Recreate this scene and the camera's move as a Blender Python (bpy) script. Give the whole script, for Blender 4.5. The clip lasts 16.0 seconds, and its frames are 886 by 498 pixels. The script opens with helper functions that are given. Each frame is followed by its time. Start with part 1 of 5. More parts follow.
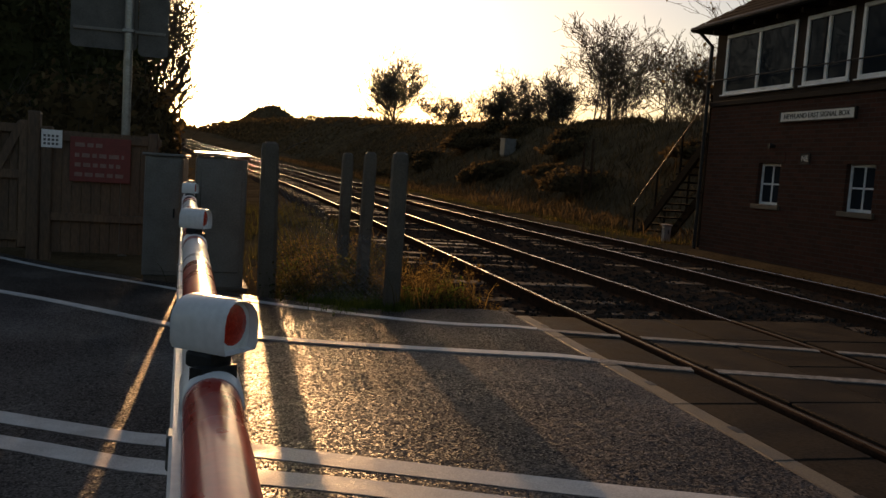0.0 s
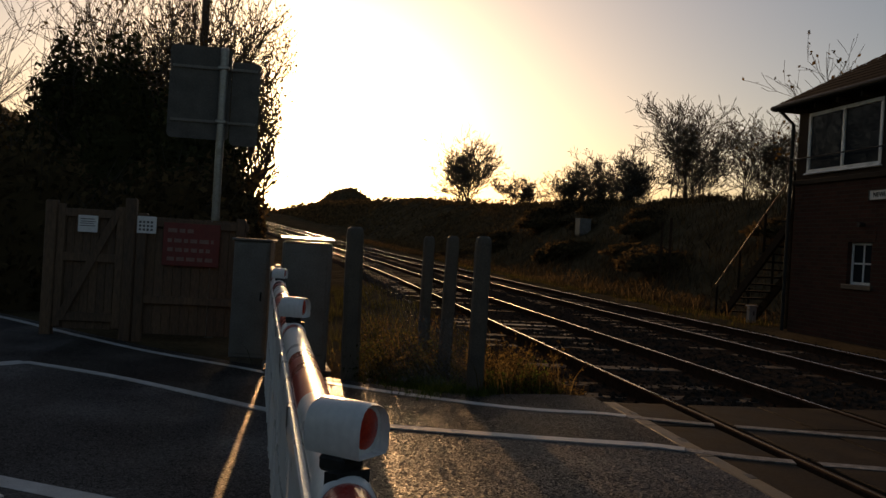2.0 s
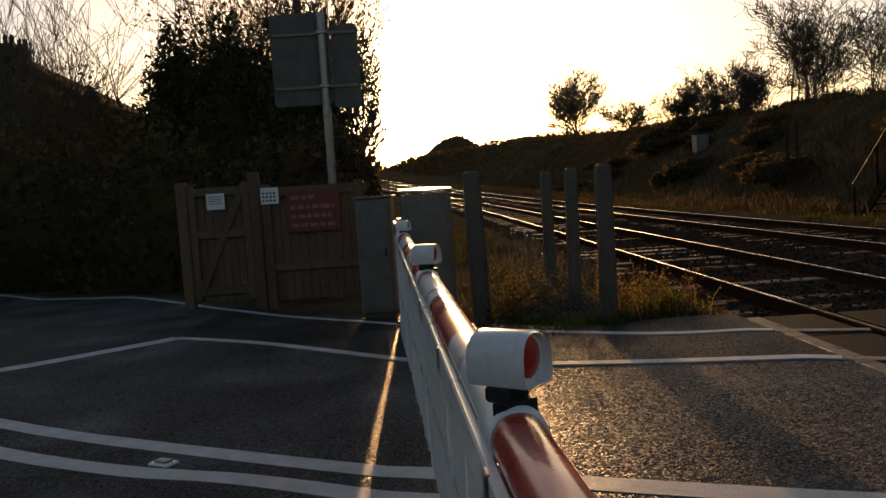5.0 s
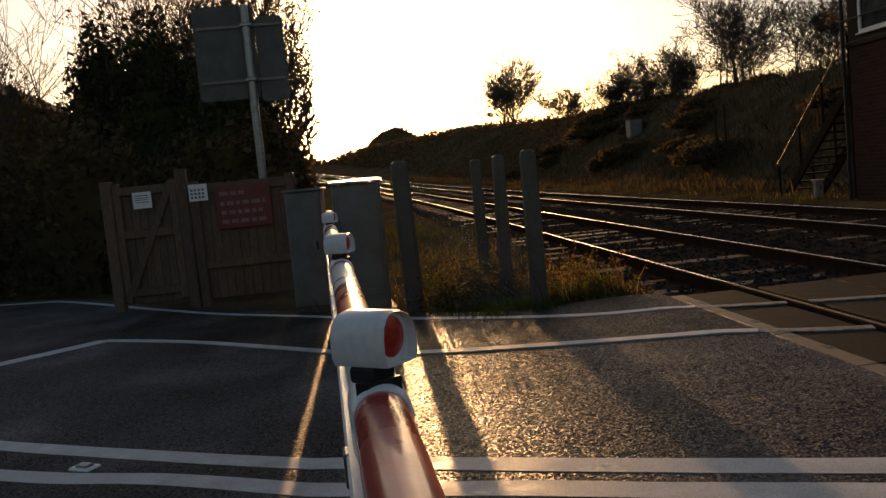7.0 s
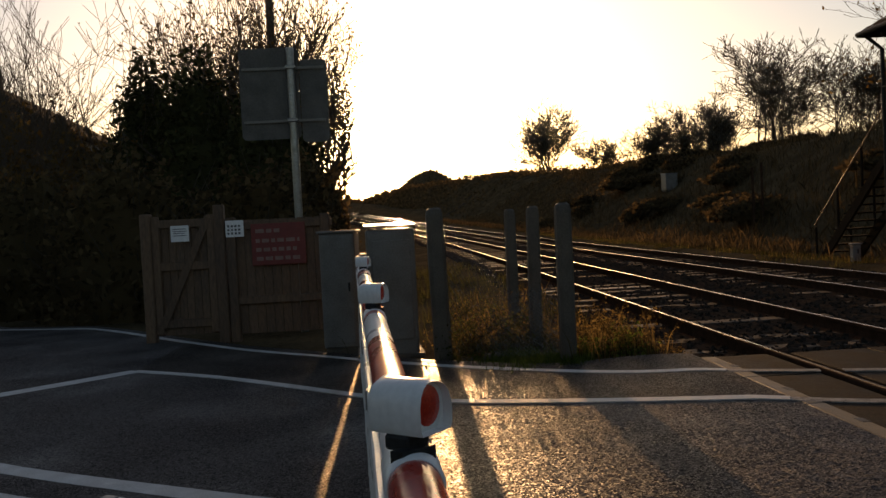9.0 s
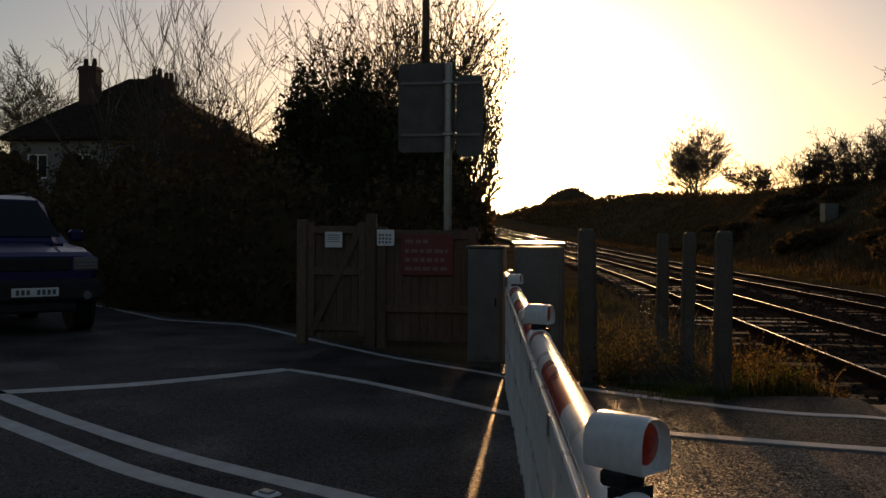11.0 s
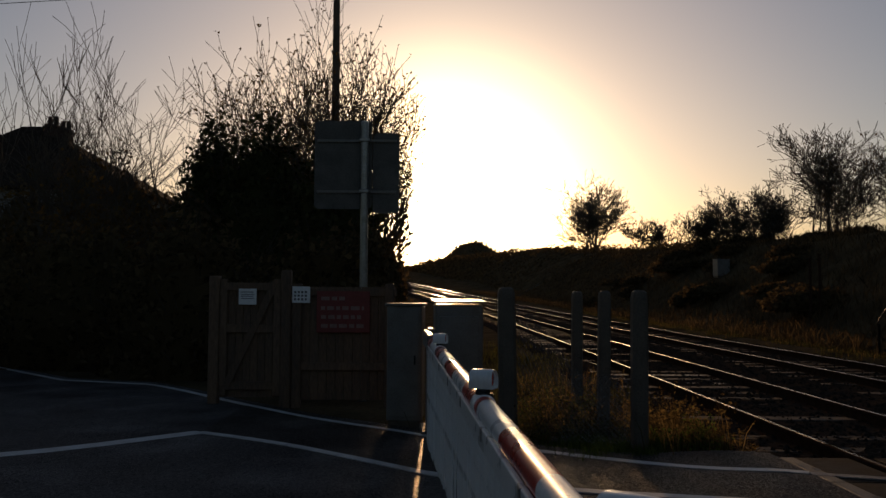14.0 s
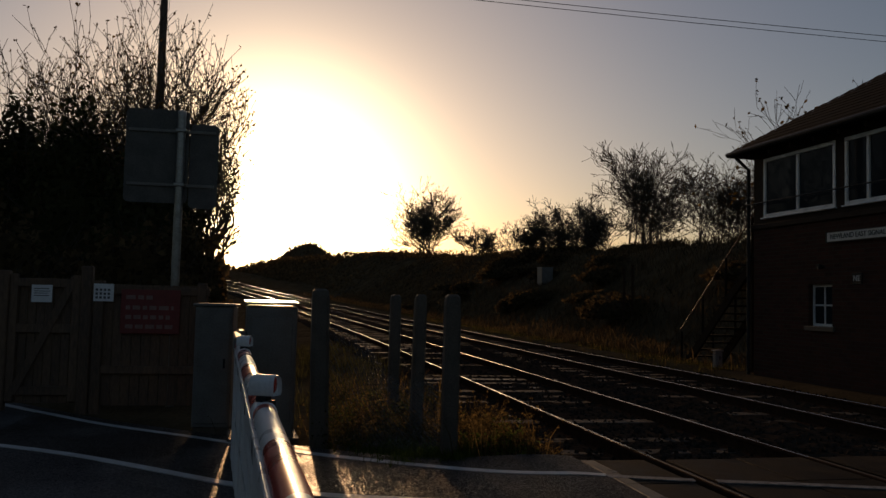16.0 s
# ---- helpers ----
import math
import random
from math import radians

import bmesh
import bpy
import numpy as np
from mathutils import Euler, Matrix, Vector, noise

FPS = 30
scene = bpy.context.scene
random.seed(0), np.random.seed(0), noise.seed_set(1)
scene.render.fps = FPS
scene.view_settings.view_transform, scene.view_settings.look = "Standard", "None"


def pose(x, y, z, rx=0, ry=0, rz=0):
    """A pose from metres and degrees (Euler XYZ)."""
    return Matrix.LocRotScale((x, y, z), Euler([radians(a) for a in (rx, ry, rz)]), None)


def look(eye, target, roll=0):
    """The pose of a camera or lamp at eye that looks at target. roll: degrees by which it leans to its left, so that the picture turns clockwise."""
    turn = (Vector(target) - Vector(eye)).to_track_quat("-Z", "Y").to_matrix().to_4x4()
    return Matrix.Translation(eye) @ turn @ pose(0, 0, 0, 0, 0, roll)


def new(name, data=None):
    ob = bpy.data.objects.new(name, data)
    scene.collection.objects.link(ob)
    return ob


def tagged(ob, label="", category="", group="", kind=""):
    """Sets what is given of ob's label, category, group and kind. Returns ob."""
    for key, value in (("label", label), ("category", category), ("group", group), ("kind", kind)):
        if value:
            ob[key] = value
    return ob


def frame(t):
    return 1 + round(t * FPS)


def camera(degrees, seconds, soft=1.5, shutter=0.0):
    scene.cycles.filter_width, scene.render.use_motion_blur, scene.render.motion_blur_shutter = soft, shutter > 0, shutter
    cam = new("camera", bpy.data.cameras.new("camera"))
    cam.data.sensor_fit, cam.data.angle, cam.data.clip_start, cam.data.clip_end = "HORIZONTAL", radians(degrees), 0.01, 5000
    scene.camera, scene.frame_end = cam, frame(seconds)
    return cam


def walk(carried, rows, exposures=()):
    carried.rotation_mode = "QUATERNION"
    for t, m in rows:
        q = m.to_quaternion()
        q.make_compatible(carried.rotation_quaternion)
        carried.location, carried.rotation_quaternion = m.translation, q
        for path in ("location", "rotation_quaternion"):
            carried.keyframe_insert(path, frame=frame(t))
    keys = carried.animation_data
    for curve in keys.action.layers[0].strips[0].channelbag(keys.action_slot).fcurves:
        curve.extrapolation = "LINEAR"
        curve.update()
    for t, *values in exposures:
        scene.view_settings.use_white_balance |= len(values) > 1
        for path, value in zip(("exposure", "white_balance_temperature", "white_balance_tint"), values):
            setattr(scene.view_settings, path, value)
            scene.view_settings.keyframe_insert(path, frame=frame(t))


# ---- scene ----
cam = camera(55.2, 16.0)

PATH = [
    (0, (1.229, 0.481, 1.18), (1.713, 2.413, 0.999), 3.8),
    (0.5, (1.221, 0.516, 1.2), (1.652, 2.464, 1.061), 2.6),
    (1, (1.162, 0.476, 1.223), (1.562, 2.435, 1.197), 0.9),
    (1.5, (1.146, 0.48, 1.215), (1.472, 2.453, 1.188), 1.8),
    (2, (1.139, 0.494, 1.212), (1.444, 2.47, 1.207), 3.4),
    (2.5, (1.145, 0.49, 1.201), (1.435, 2.467, 1.134), 3.0),
    (3, (1.17, 0.488, 1.2), (1.516, 2.454, 1.066), 1.1),
    (3.5, (1.114, 0.508, 1.194), (1.508, 2.465, 1.07), 0.1),
    (4, (1.101, 0.537, 1.181), (1.270, 2.526, 1.049), -4.4),
    (4.2, (1.096, 0.535, 1.186), (1.153, 2.53, 1.059), -4.6),
    (6.3, (1.169, 0.539, 1.167), (1.205, 2.532, 1.011), -3.2),
    (6.5, (1.199, 0.55, 1.162), (1.278, 2.543, 1.014), -2.7),
    (7, (1.224, 0.526, 1.157), (1.386, 2.513, 0.989), -5.6),
    (7.5, (1.212, 0.516, 1.168), (1.319, 2.509, 1.04), -4.1),
    (8, (1.204, 0.511, 1.175), (1.296, 2.507, 1.072), -3.1),
    (8.2, (1.211, 0.512, 1.181), (1.317, 2.507, 1.11), -3.0),
    (10.5, (1.149, 0.450, 1.231), (1.09, 2.448, 1.182), -1.6),
    (11, (1.072, 0.5, 1.229), (0.851, 2.488, 1.21), 0.3),
    (11.5, (1.012, 0.468, 1.222), (0.704, 2.444, 1.211), 2.8),
    (12, (0.941, 0.414, 1.234), (0.815, 2.410, 1.178), 1.3),
    (12.5, (0.894, 0.411, 1.269), (0.829, 2.404, 1.42), 1.5),
    (13, (0.886, 0.444, 1.257), (0.764, 2.439, 1.333), 0.2),
    (13.5, (0.896, 0.448, 1.267), (0.865, 2.447, 1.32), 0.2),
    (14, (0.902, 0.444, 1.283), (0.906, 2.441, 1.39), 0.3),
    (14.5, (0.919, 0.433, 1.288), (0.948, 2.429, 1.414), 0.7),
    (15, (0.952, 0.471, 1.281), (1.046, 2.464, 1.42), 0.8),
    (15.5, (1.001, 0.584, 1.266), (1.205, 2.57, 1.382), 0.7),
    (16, (1.101, 0.626, 1.275), (1.49, 2.584, 1.396), 1.4),
]
EXPOSURE = [(0, 1.3, 8000, 22), (1, 1.15, 8000, 22), (1.5, 0.85, 7900, 22), (2, 0.6, 7800, 22), (3, 1.1, 8000, 22), (4, 1.3, 8100, 22), (8.2, 1.3, 8100, 22), (10.5, 0.95, 8000, 22), (11.5, 0.5, 7800, 22), (12, 0.9, 7700, 22), (12.5, 0.55, 7600, 22), (13.5, 0.25, 7100, 22), (14, 0.08, 7000, 22), (16, -0.1, 7000, 22)]
walk(cam, [(t, look(eye, target, roll)) for t, eye, target, roll in PATH], EXPOSURE)

# ---------------------------------------------------------------- light
SUN_EL, SUN_AZ = 5.2, 0.1          # degrees; azimuth from +y towards +x
world = bpy.data.worlds.new("sky")
scene.world = world
world.use_nodes = True
wn, wl = world.node_tree.nodes, world.node_tree.links
sky = wn.new("ShaderNodeTexSky")
sky.sky_type = "NISHITA"
sky.sun_disc = False
sky.sun_elevation, sky.sun_rotation = radians(SUN_EL), radians(SUN_AZ)
sky.air_density, sky.dust_density, sky.ozone_density = 1.0, 1.0, 2.0
SUN_DIR = Vector((math.sin(radians(SUN_AZ)) * math.cos(radians(SUN_EL)), math.cos(radians(SUN_AZ)) * math.cos(radians(SUN_EL)), math.sin(radians(SUN_EL))))
# the bright aureole of a hazy low sun, round the sun's own direction
tex = wn.new("ShaderNodeTexCoord")
dot = wn.new("ShaderNodeVectorMath"); dot.operation = "DOT_PRODUCT"; dot.inputs[1].default_value = SUN_DIR
wl.new(tex.outputs["Generated"], dot.inputs[0])
clampn = wn.new("ShaderNodeMath"); clampn.operation = "MAXIMUM"; clampn.inputs[1].default_value = 0.0
wl.new(dot.outputs["Value"], clampn.inputs[0])
def lobe(power, gain):
    p = wn.new("ShaderNodeMath"); p.operation = "POWER"; p.inputs[1].default_value = power
    wl.new(clampn.outputs[0], p.inputs[0])
    g = wn.new("ShaderNodeMath"); g.operation = "MULTIPLY"; g.inputs[1].default_value = gain
    wl.new(p.outputs[0], g.inputs[0])
    return g
bg = wn["Background"]
wl.new(sky.outputs[0], bg.inputs[0])
bg.inputs[1].default_value = 0.074
total = bg
for power, gain, tint in ((2500, 40.0, (1, 0.84, 0.52, 1)), (150, 4.6, (1, 0.83, 0.47, 1)), (28, 0.38, (1, 0.76, 0.42, 1)), (5, 0.085, (0.90, 0.82, 0.98, 1))):
    b = wn.new("ShaderNodeBackground")
    b.inputs[0].default_value = tint
    wl.new(lobe(power, gain).outputs[0], b.inputs[1])
    s = wn.new("ShaderNodeAddShader")
    wl.new(total.outputs[0], s.inputs[0]); wl.new(b.outputs[0], s.inputs[1])
    total = s
wl.new(total.outputs[0], wn["World Output"].inputs[0])

sun = new("sun", bpy.data.lights.new("sun", "SUN"))
sun.data.energy, sun.data.angle, sun.data.color = 1.75, radians(0.55), (1.0, 0.62, 0.30)
sun.matrix_world = look(SUN_DIR * 50, (0, 0, 0))


# ---------------------------------------------------------------- builders
class Geo:
    """Vertices and faces of one mesh."""
    def __init__(self):
        self.v, self.f = [], []

    def add(self, verts, faces, m=None):
        n = len(self.v)
        self.v.extend([tuple(m @ Vector(p)) for p in verts] if m else [tuple(p) for p in verts])
        self.f.extend([tuple(i + n for i in f) for f in faces])
        return self

    def box(self, x0, x1, y0, y1, z0, z1, b=0.0, m=None):
        """A box with its edges cut off by b."""
        if b <= 0:
            vs = [(x, y, z) for x in (x0, x1) for y in (y0, y1) for z in (z0, z1)]
            return self.add(vs, [(0, 1, 3, 2), (4, 6, 7, 5), (0, 4, 5, 1), (2, 3, 7, 6), (0, 2, 6, 4), (1, 5, 7, 3)], m)
        c, h = Vector(((x0 + x1) / 2, (y0 + y1) / 2, (z0 + z1) / 2)), Vector((abs(x1 - x0) / 2, abs(y1 - y0) / 2, abs(z1 - z0) / 2))
        b = min(b, h.x * 0.9, h.y * 0.9, h.z * 0.9)
        vs, idx = [], {}
        for sx in (-1, 1):
            for sy in (-1, 1):
                for sz in (-1, 1):
                    for a in range(3):
                        d = Vector((h.x - b, h.y - b, h.z - b)); d[a] = h[a]
                        idx[sx, sy, sz, a] = len(vs)
                        vs.append((c.x + sx * d.x, c.y + sy * d.y, c.z + sz * d.z))
        g = lambda *k: idx[k]
        fs = []
        for s in (-1, 1):
            fs.append([g(s, p, q, 0) for p, q in ((-1, -1), (1, -1), (1, 1), (-1, 1))][::s])
            fs.append([g(p, s, q, 1) for p, q in ((-1, -1), (1, -1), (1, 1), (-1, 1))][::-s])
            fs.append([g(p, q, s, 2) for p, q in ((-1, -1), (1, -1), (1, 1), (-1, 1))][::s])
        for p in (-1, 1):
            for q in (-1, 1):
                k = p * q
                fs.append([g(p, q, -1, 0), g(p, q, -1, 1), g(p, q, 1, 1), g(p, q, 1, 0)][::k])
                fs.append([g(p, -1, q, 0), g(p, 1, q, 0), g(p, 1, q, 2), g(p, -1, q, 2)][::k])
                fs.append([g(-1, p, q, 1), g(-1, p, q, 2), g(1, p, q, 2), g(1, p, q, 1)][::k])
        for p in (-1, 1):
            for q in (-1, 1):
                for r in (-1, 1):
                    fs.append([g(p, q, r, 0), g(p, q, r, 1), g(p, q, r, 2)][::p * q * r])
        return self.add(vs, fs, m)

    def tube(self, pts, radii, n=8, caps=True, m=None):
        """A tube along pts with a radius at each."""
        pts = [Vector(p) for p in pts]
        if isinstance(radii, (int, float)):
            radii = [radii] * len(pts)
        vs, fs = [], []
        for i, p in enumerate(pts):
            d = (pts[min(i + 1, len(pts) - 1)] - pts[max(i - 1, 0)]).normalized()
            u = d.cross(Vector((0, 0, 1)) if abs(d.z) < 0.9 else Vector((1, 0, 0))).normalized()
            w = d.cross(u)
            for k in range(n):
                a = 2 * math.pi * k / n
                vs.append(p + (u * math.cos(a) + w * math.sin(a)) * radii[i])
        for i in range(len(pts) - 1):
            for k in range(n):
                l = (k + 1) % n
                fs.append((i * n + k, i * n + l, (i + 1) * n + l, (i + 1) * n + k))
        if caps:
            fs.append(tuple(range(n))[::-1]); fs.append(tuple(range((len(pts) - 1) * n, len(pts) * n)))
        return self.add(vs, fs, m)

    def prism(self, outline, z0, z1, m=None):
        """An outline in x, y drawn up from z0 to z1."""
        n = len(outline)
        vs = [(x, y, z0) for x, y in outline] + [(x, y, z1) for x, y in outline]
        fs = [tuple(range(n))[::-1], tuple(range(n, 2 * n))] + [(i, (i + 1) % n, n + (i + 1) % n, n + i) for i in range(n)]
        return self.add(vs, fs, m)

    def mesh(self, name, material, smooth=False):
        me = bpy.data.meshes.new(name)
        me.from_pydata(self.v, [], self.f)
        me.materials.append(material)
        if smooth:
            me.polygons.foreach_set("use_smooth", [True] * len(me.polygons))
            me.update()
            me.set_sharp_from_angle(angle=radians(38))
        me.update()
        return me


def thing(name, m, label, category, group="", kind=""):
    """An Empty at the thing's base, which parents its parts."""
    e = new(name)
    e.empty_display_size = 0.2
    e.matrix_world = m
    return tagged(e, label, category, group, kind)


def part(name, geo, material, parent, label="", smooth=False):
    ob = new(name, geo.mesh(name, material, smooth) if isinstance(geo, Geo) else geo)
    ob.parent = parent
    return tagged(ob, label)


def solid(name, geo, material, label, category, group="", kind="", smooth=False, m=None):
    ob = new(name, geo.mesh(name, material, smooth))
    if m:
        ob.matrix_world = m
    return tagged(ob, label, category, group, kind)


def smooth_step(a, b, x):
    t = min(1.0, max(0.0, (x - a) / (b - a)))
    return t * t * (3 - 2 * t)


# ---------------------------------------------------------------- materials
def surface(name, dark, light, scale=4.0, rough=(0.6, 0.85), metal=0.0, bump=0.25, fine=60.0, coat=0.0, vary=0.0, stretch=(1, 1, 1), spec=0.5):
    """A surface with stains at one scale and grain at another."""
    mt = bpy.data.materials.new(name)
    mt.use_nodes = True
    n, l = mt.node_tree.nodes, mt.node_tree.links
    p = n["Principled BSDF"]
    geo = n.new("ShaderNodeTexCoord")
    mp = n.new("ShaderNodeMapping"); mp.inputs["Scale"].default_value = stretch
    l.new(geo.outputs["Object"], mp.inputs[0])
    big = n.new("ShaderNodeTexNoise"); big.inputs["Scale"].default_value = scale; big.inputs["Detail"].default_value = 6
    small = n.new("ShaderNodeTexNoise"); small.inputs["Scale"].default_value = fine; small.inputs["Detail"].default_value = 4
    for t in (big, small):
        l.new(mp.outputs[0], t.inputs["Vector"])
    add = n.new("ShaderNodeMath"); add.operation = "MULTIPLY_ADD"; add.inputs[1].default_value = 0.45
    l.new(small.outputs[0], add.inputs[0])
    sc = n.new("ShaderNodeMath"); sc.operation = "MULTIPLY"; sc.inputs[1].default_value = 0.55
    l.new(big.outputs[0], sc.inputs[0]); l.new(sc.outputs[0], add.inputs[2])
    ramp = n.new("ShaderNodeValToRGB")
    ramp.color_ramp.elements[0].position, ramp.color_ramp.elements[1].position = 0.36, 0.64
    ramp.color_ramp.elements[0].color, ramp.color_ramp.elements[1].color = (*dark, 1), (*light, 1)
    l.new(add.outputs[0], ramp.inputs[0])
    colour = ramp.outputs[0]
    if vary:
        info = n.new("ShaderNodeObjectInfo")
        hsv = n.new("ShaderNodeHueSaturation")
        mr = n.new("ShaderNodeMapRange"); mr.inputs[3].default_value, mr.inputs[4].default_value = 1 - vary, 1 + vary
        l.new(info.outputs["Random"], mr.inputs[0]); l.new(mr.outputs[0], hsv.inputs["Value"]); l.new(colour, hsv.inputs["Color"])
        colour = hsv.outputs[0]
    l.new(colour, p.inputs["Base Color"])
    rr = n.new("ShaderNodeMapRange"); rr.inputs[1].default_value, rr.inputs[2].default_value = 0.35, 0.65
    rr.inputs[3].default_value, rr.inputs[4].default_value = rough
    l.new(big.outputs[0], rr.inputs[0]); l.new(rr.outputs[0], p.inputs["Roughness"])
    p.inputs["Metallic"].default_value = metal
    p.inputs["Specular IOR Level"].default_value = spec
    p.inputs["Coat Weight"].default_value = coat
    if bump:
        bp = n.new("ShaderNodeBump"); bp.inputs["Strength"].default_value = bump; bp.inputs["Distance"].default_value = 0.01
        l.new(add.outputs[0], bp.inputs["Height"]); l.new(bp.outputs[0], p.inputs["Normal"])
    return mt


def leaf_surface(name, dark, light, through_light=0.5):
    """Thin leaves or grass that let some light through, each blade a little different."""
    mt = bpy.data.materials.new(name)
    mt.use_nodes = True
    n, l = mt.node_tree.nodes, mt.node_tree.links
    p = n["Principled BSDF"]
    g = n.new("ShaderNodeNewGeometry")
    ramp = n.new("ShaderNodeValToRGB")
    ramp.color_ramp.elements[0].color, ramp.color_ramp.elements[1].color = (*dark, 1), (*light, 1)
    l.new(g.outputs["Random Per Island"], ramp.inputs[0])
    l.new(ramp.outputs[0], p.inputs["Base Color"])
    p.inputs["Roughness"].default_value = 0.8
    p.inputs["Specular IOR Level"].default_value = 0.0
    tr = n.new("ShaderNodeBsdfTranslucent")
    l.new(ramp.outputs[0], tr.inputs[0])
    mix = n.new("ShaderNodeMixShader"); mix.inputs[0].default_value = through_light
    l.new(p.outputs[0], mix.inputs[1]); l.new(tr.outputs[0], mix.inputs[2])
    l.new(mix.outputs[0], n["Material Output"].inputs[0])
    return mt


def glass_surface(name, tint=(0.02, 0.025, 0.03), rough=0.03):
    """A dark pane that mirrors the sky at a glance."""
    mt = bpy.data.materials.new(name)
    mt.use_nodes = True
    p = mt.node_tree.nodes["Principled BSDF"]
    p.inputs["Base Color"].default_value = (*tint, 1)
    p.inputs["Roughness"].default_value = rough
    p.inputs["IOR"].default_value = 1.45
    p.inputs["Specular IOR Level"].default_value = 0.10
    return mt


def asphalt_surface(name, dark, light, shine):
    """Damp asphalt: tilted stone chips that glint one by one, pale dried patches."""
    mt = surface(name, dark, light, scale=1.3, rough=(0.40, 0.56), bump=0.0, fine=45.0, spec=0.10)
    n, l = mt.node_tree.nodes, mt.node_tree.links
    p = n["Principled BSDF"]
    tc = n.new("ShaderNodeTexCoord")
    chips = n.new("ShaderNodeTexVoronoi"); chips.inputs["Scale"].default_value = 130.0
    wave = n.new("ShaderNodeTexNoise"); wave.inputs["Scale"].default_value = 2.2; wave.inputs["Detail"].default_value = 5
    dry = n.new("ShaderNodeTexNoise"); dry.inputs["Scale"].default_value = 0.9; dry.inputs["Detail"].default_value = 7
    pits = n.new("ShaderNodeTexNoise"); pits.inputs["Scale"].default_value = 38.0; pits.inputs["Detail"].default_value = 3
    for t in (chips, wave, dry, pits):
        l.new(tc.outputs["Object"], t.inputs["Vector"])
    # every chip lies at its own slant
    g = n.new("ShaderNodeNewGeometry")
    off = n.new("ShaderNodeVectorMath"); off.operation = "SUBTRACT"; off.inputs[1].default_value = (0.5, 0.5, 0.5)
    l.new(chips.outputs["Color"], off.inputs[0])
    sl = n.new("ShaderNodeVectorMath"); sl.operation = "MULTIPLY"; sl.inputs[1].default_value = (0.50, 0.50, 0.0)
    l.new(off.outputs[0], sl.inputs[0])
    tilt = n.new("ShaderNodeVectorMath"); tilt.operation = "ADD"
    l.new(g.outputs["Normal"], tilt.inputs[0]); l.new(sl.outputs[0], tilt.inputs[1])
    unit = n.new("ShaderNodeVectorMath"); unit.operation = "NORMALIZE"
    l.new(tilt.outputs[0], unit.inputs[0])
    b2 = n.new("ShaderNodeBump"); b2.inputs["Strength"].default_value = 0.22; b2.inputs["Distance"].default_value = 0.04
    l.new(wave.outputs[0], b2.inputs["Height"]); l.new(unit.outputs[0], b2.inputs["Normal"])
    l.new(b2.outputs[0], p.inputs["Normal"])
    # each stone chip a little lighter or darker than its neighbour, with tar-filled pits
    sep = n.new("ShaderNodeSeparateColor")
    l.new(chips.outputs["Color"], sep.inputs[0])
    mr = n.new("ShaderNodeMapRange")
    mr.inputs[3].default_value, mr.inputs[4].default_value = 0.5, 1.5
    l.new(sep.outputs[2], mr.inputs[0])
    pit = n.new("ShaderNodeMapRange")
    pit.inputs[1].default_value, pit.inputs[2].default_value = 0.34, 0.46
    pit.inputs[3].default_value, pit.inputs[4].default_value = 0.45, 1.0
    l.new(pits.outputs[0], pit.inputs[0])
    dm = n.new("ShaderNodeMapRange")
    dm.inputs[1].default_value, dm.inputs[2].default_value = 0.50, 0.70
    dm.inputs[3].default_value, dm.inputs[4].default_value = 1.0, 1.75
    l.new(dry.outputs[0], dm.inputs[0])
    m1 = n.new("ShaderNodeMath"); m1.operation = "MULTIPLY"
    l.new(mr.outputs[0], m1.inputs[0]); l.new(pit.outputs[0], m1.inputs[1])
    m2 = n.new("ShaderNodeMath"); m2.operation = "MULTIPLY"
    l.new(m1.outputs[0], m2.inputs[0]); l.new(dm.outputs[0], m2.inputs[1])
    hsv = n.new("ShaderNodeHueSaturation")
    l.new(p.inputs["Base Color"].links[0].from_socket, hsv.inputs["Color"])
    l.new(m2.outputs[0], hsv.inputs["Value"])
    l.new(hsv.outputs[0], p.inputs["Base Color"])
    # some chips are wet and shine, most are dry and dull
    wet = n.new("ShaderNodeMapRange")
    wet.inputs[1].default_value, wet.inputs[2].default_value = 0.68, 1.0
    wet.inputs[3].default_value, wet.inputs[4].default_value = 0.006, shine
    l.new(sep.outputs[1], wet.inputs[0])
    l.new(wet.outputs[0], p.inputs["Specular IOR Level"])
    return mt


ASPHALT = asphalt_surface("asphalt", (0.034, 0.032, 0.033), (0.116, 0.105, 0.097), 0.06)
FOOTWAY = asphalt_surface("footway_asphalt", (0.030, 0.026, 0.024), (0.078, 0.067, 0.058), 0.05)
# worn crossing lines, with the shadow they lie in put into the colour
SHADED_WORN_PAINT = surface("shaded_worn_road_paint", (0.09, 0.085, 0.08), (0.34, 0.33, 0.31), scale=14, rough=(0.6, 0.85), bump=0.3, fine=90, spec=0.1)
PAINT = surface("road_paint", (0.30, 0.30, 0.29), (0.58, 0.58, 0.56), scale=6, rough=(0.45, 0.7), bump=0.3, fine=120)
CONCRETE = surface("concrete", (0.058, 0.044, 0.031), (0.125, 0.099, 0.073), scale=5, bump=0.4, fine=70)
EDGE_BEAM = surface("edge_beam_concrete", (0.06, 0.051, 0.038), (0.13, 0.112, 0.086), scale=4, bump=0.4, fine=90)
PANEL = surface("crossing_rubber", (0.014, 0.011, 0.009), (0.038, 0.030, 0.023), scale=3, rough=(0.6, 0.85), bump=0.6, fine=55, vary=0.2, spec=0.03)
RUST = surface("rusty_steel", (0.032, 0.019, 0.013), (0.07, 0.04, 0.026), scale=9, rough=(0.75, 0.95), metal=0.0, bump=0.3, spec=0.0)
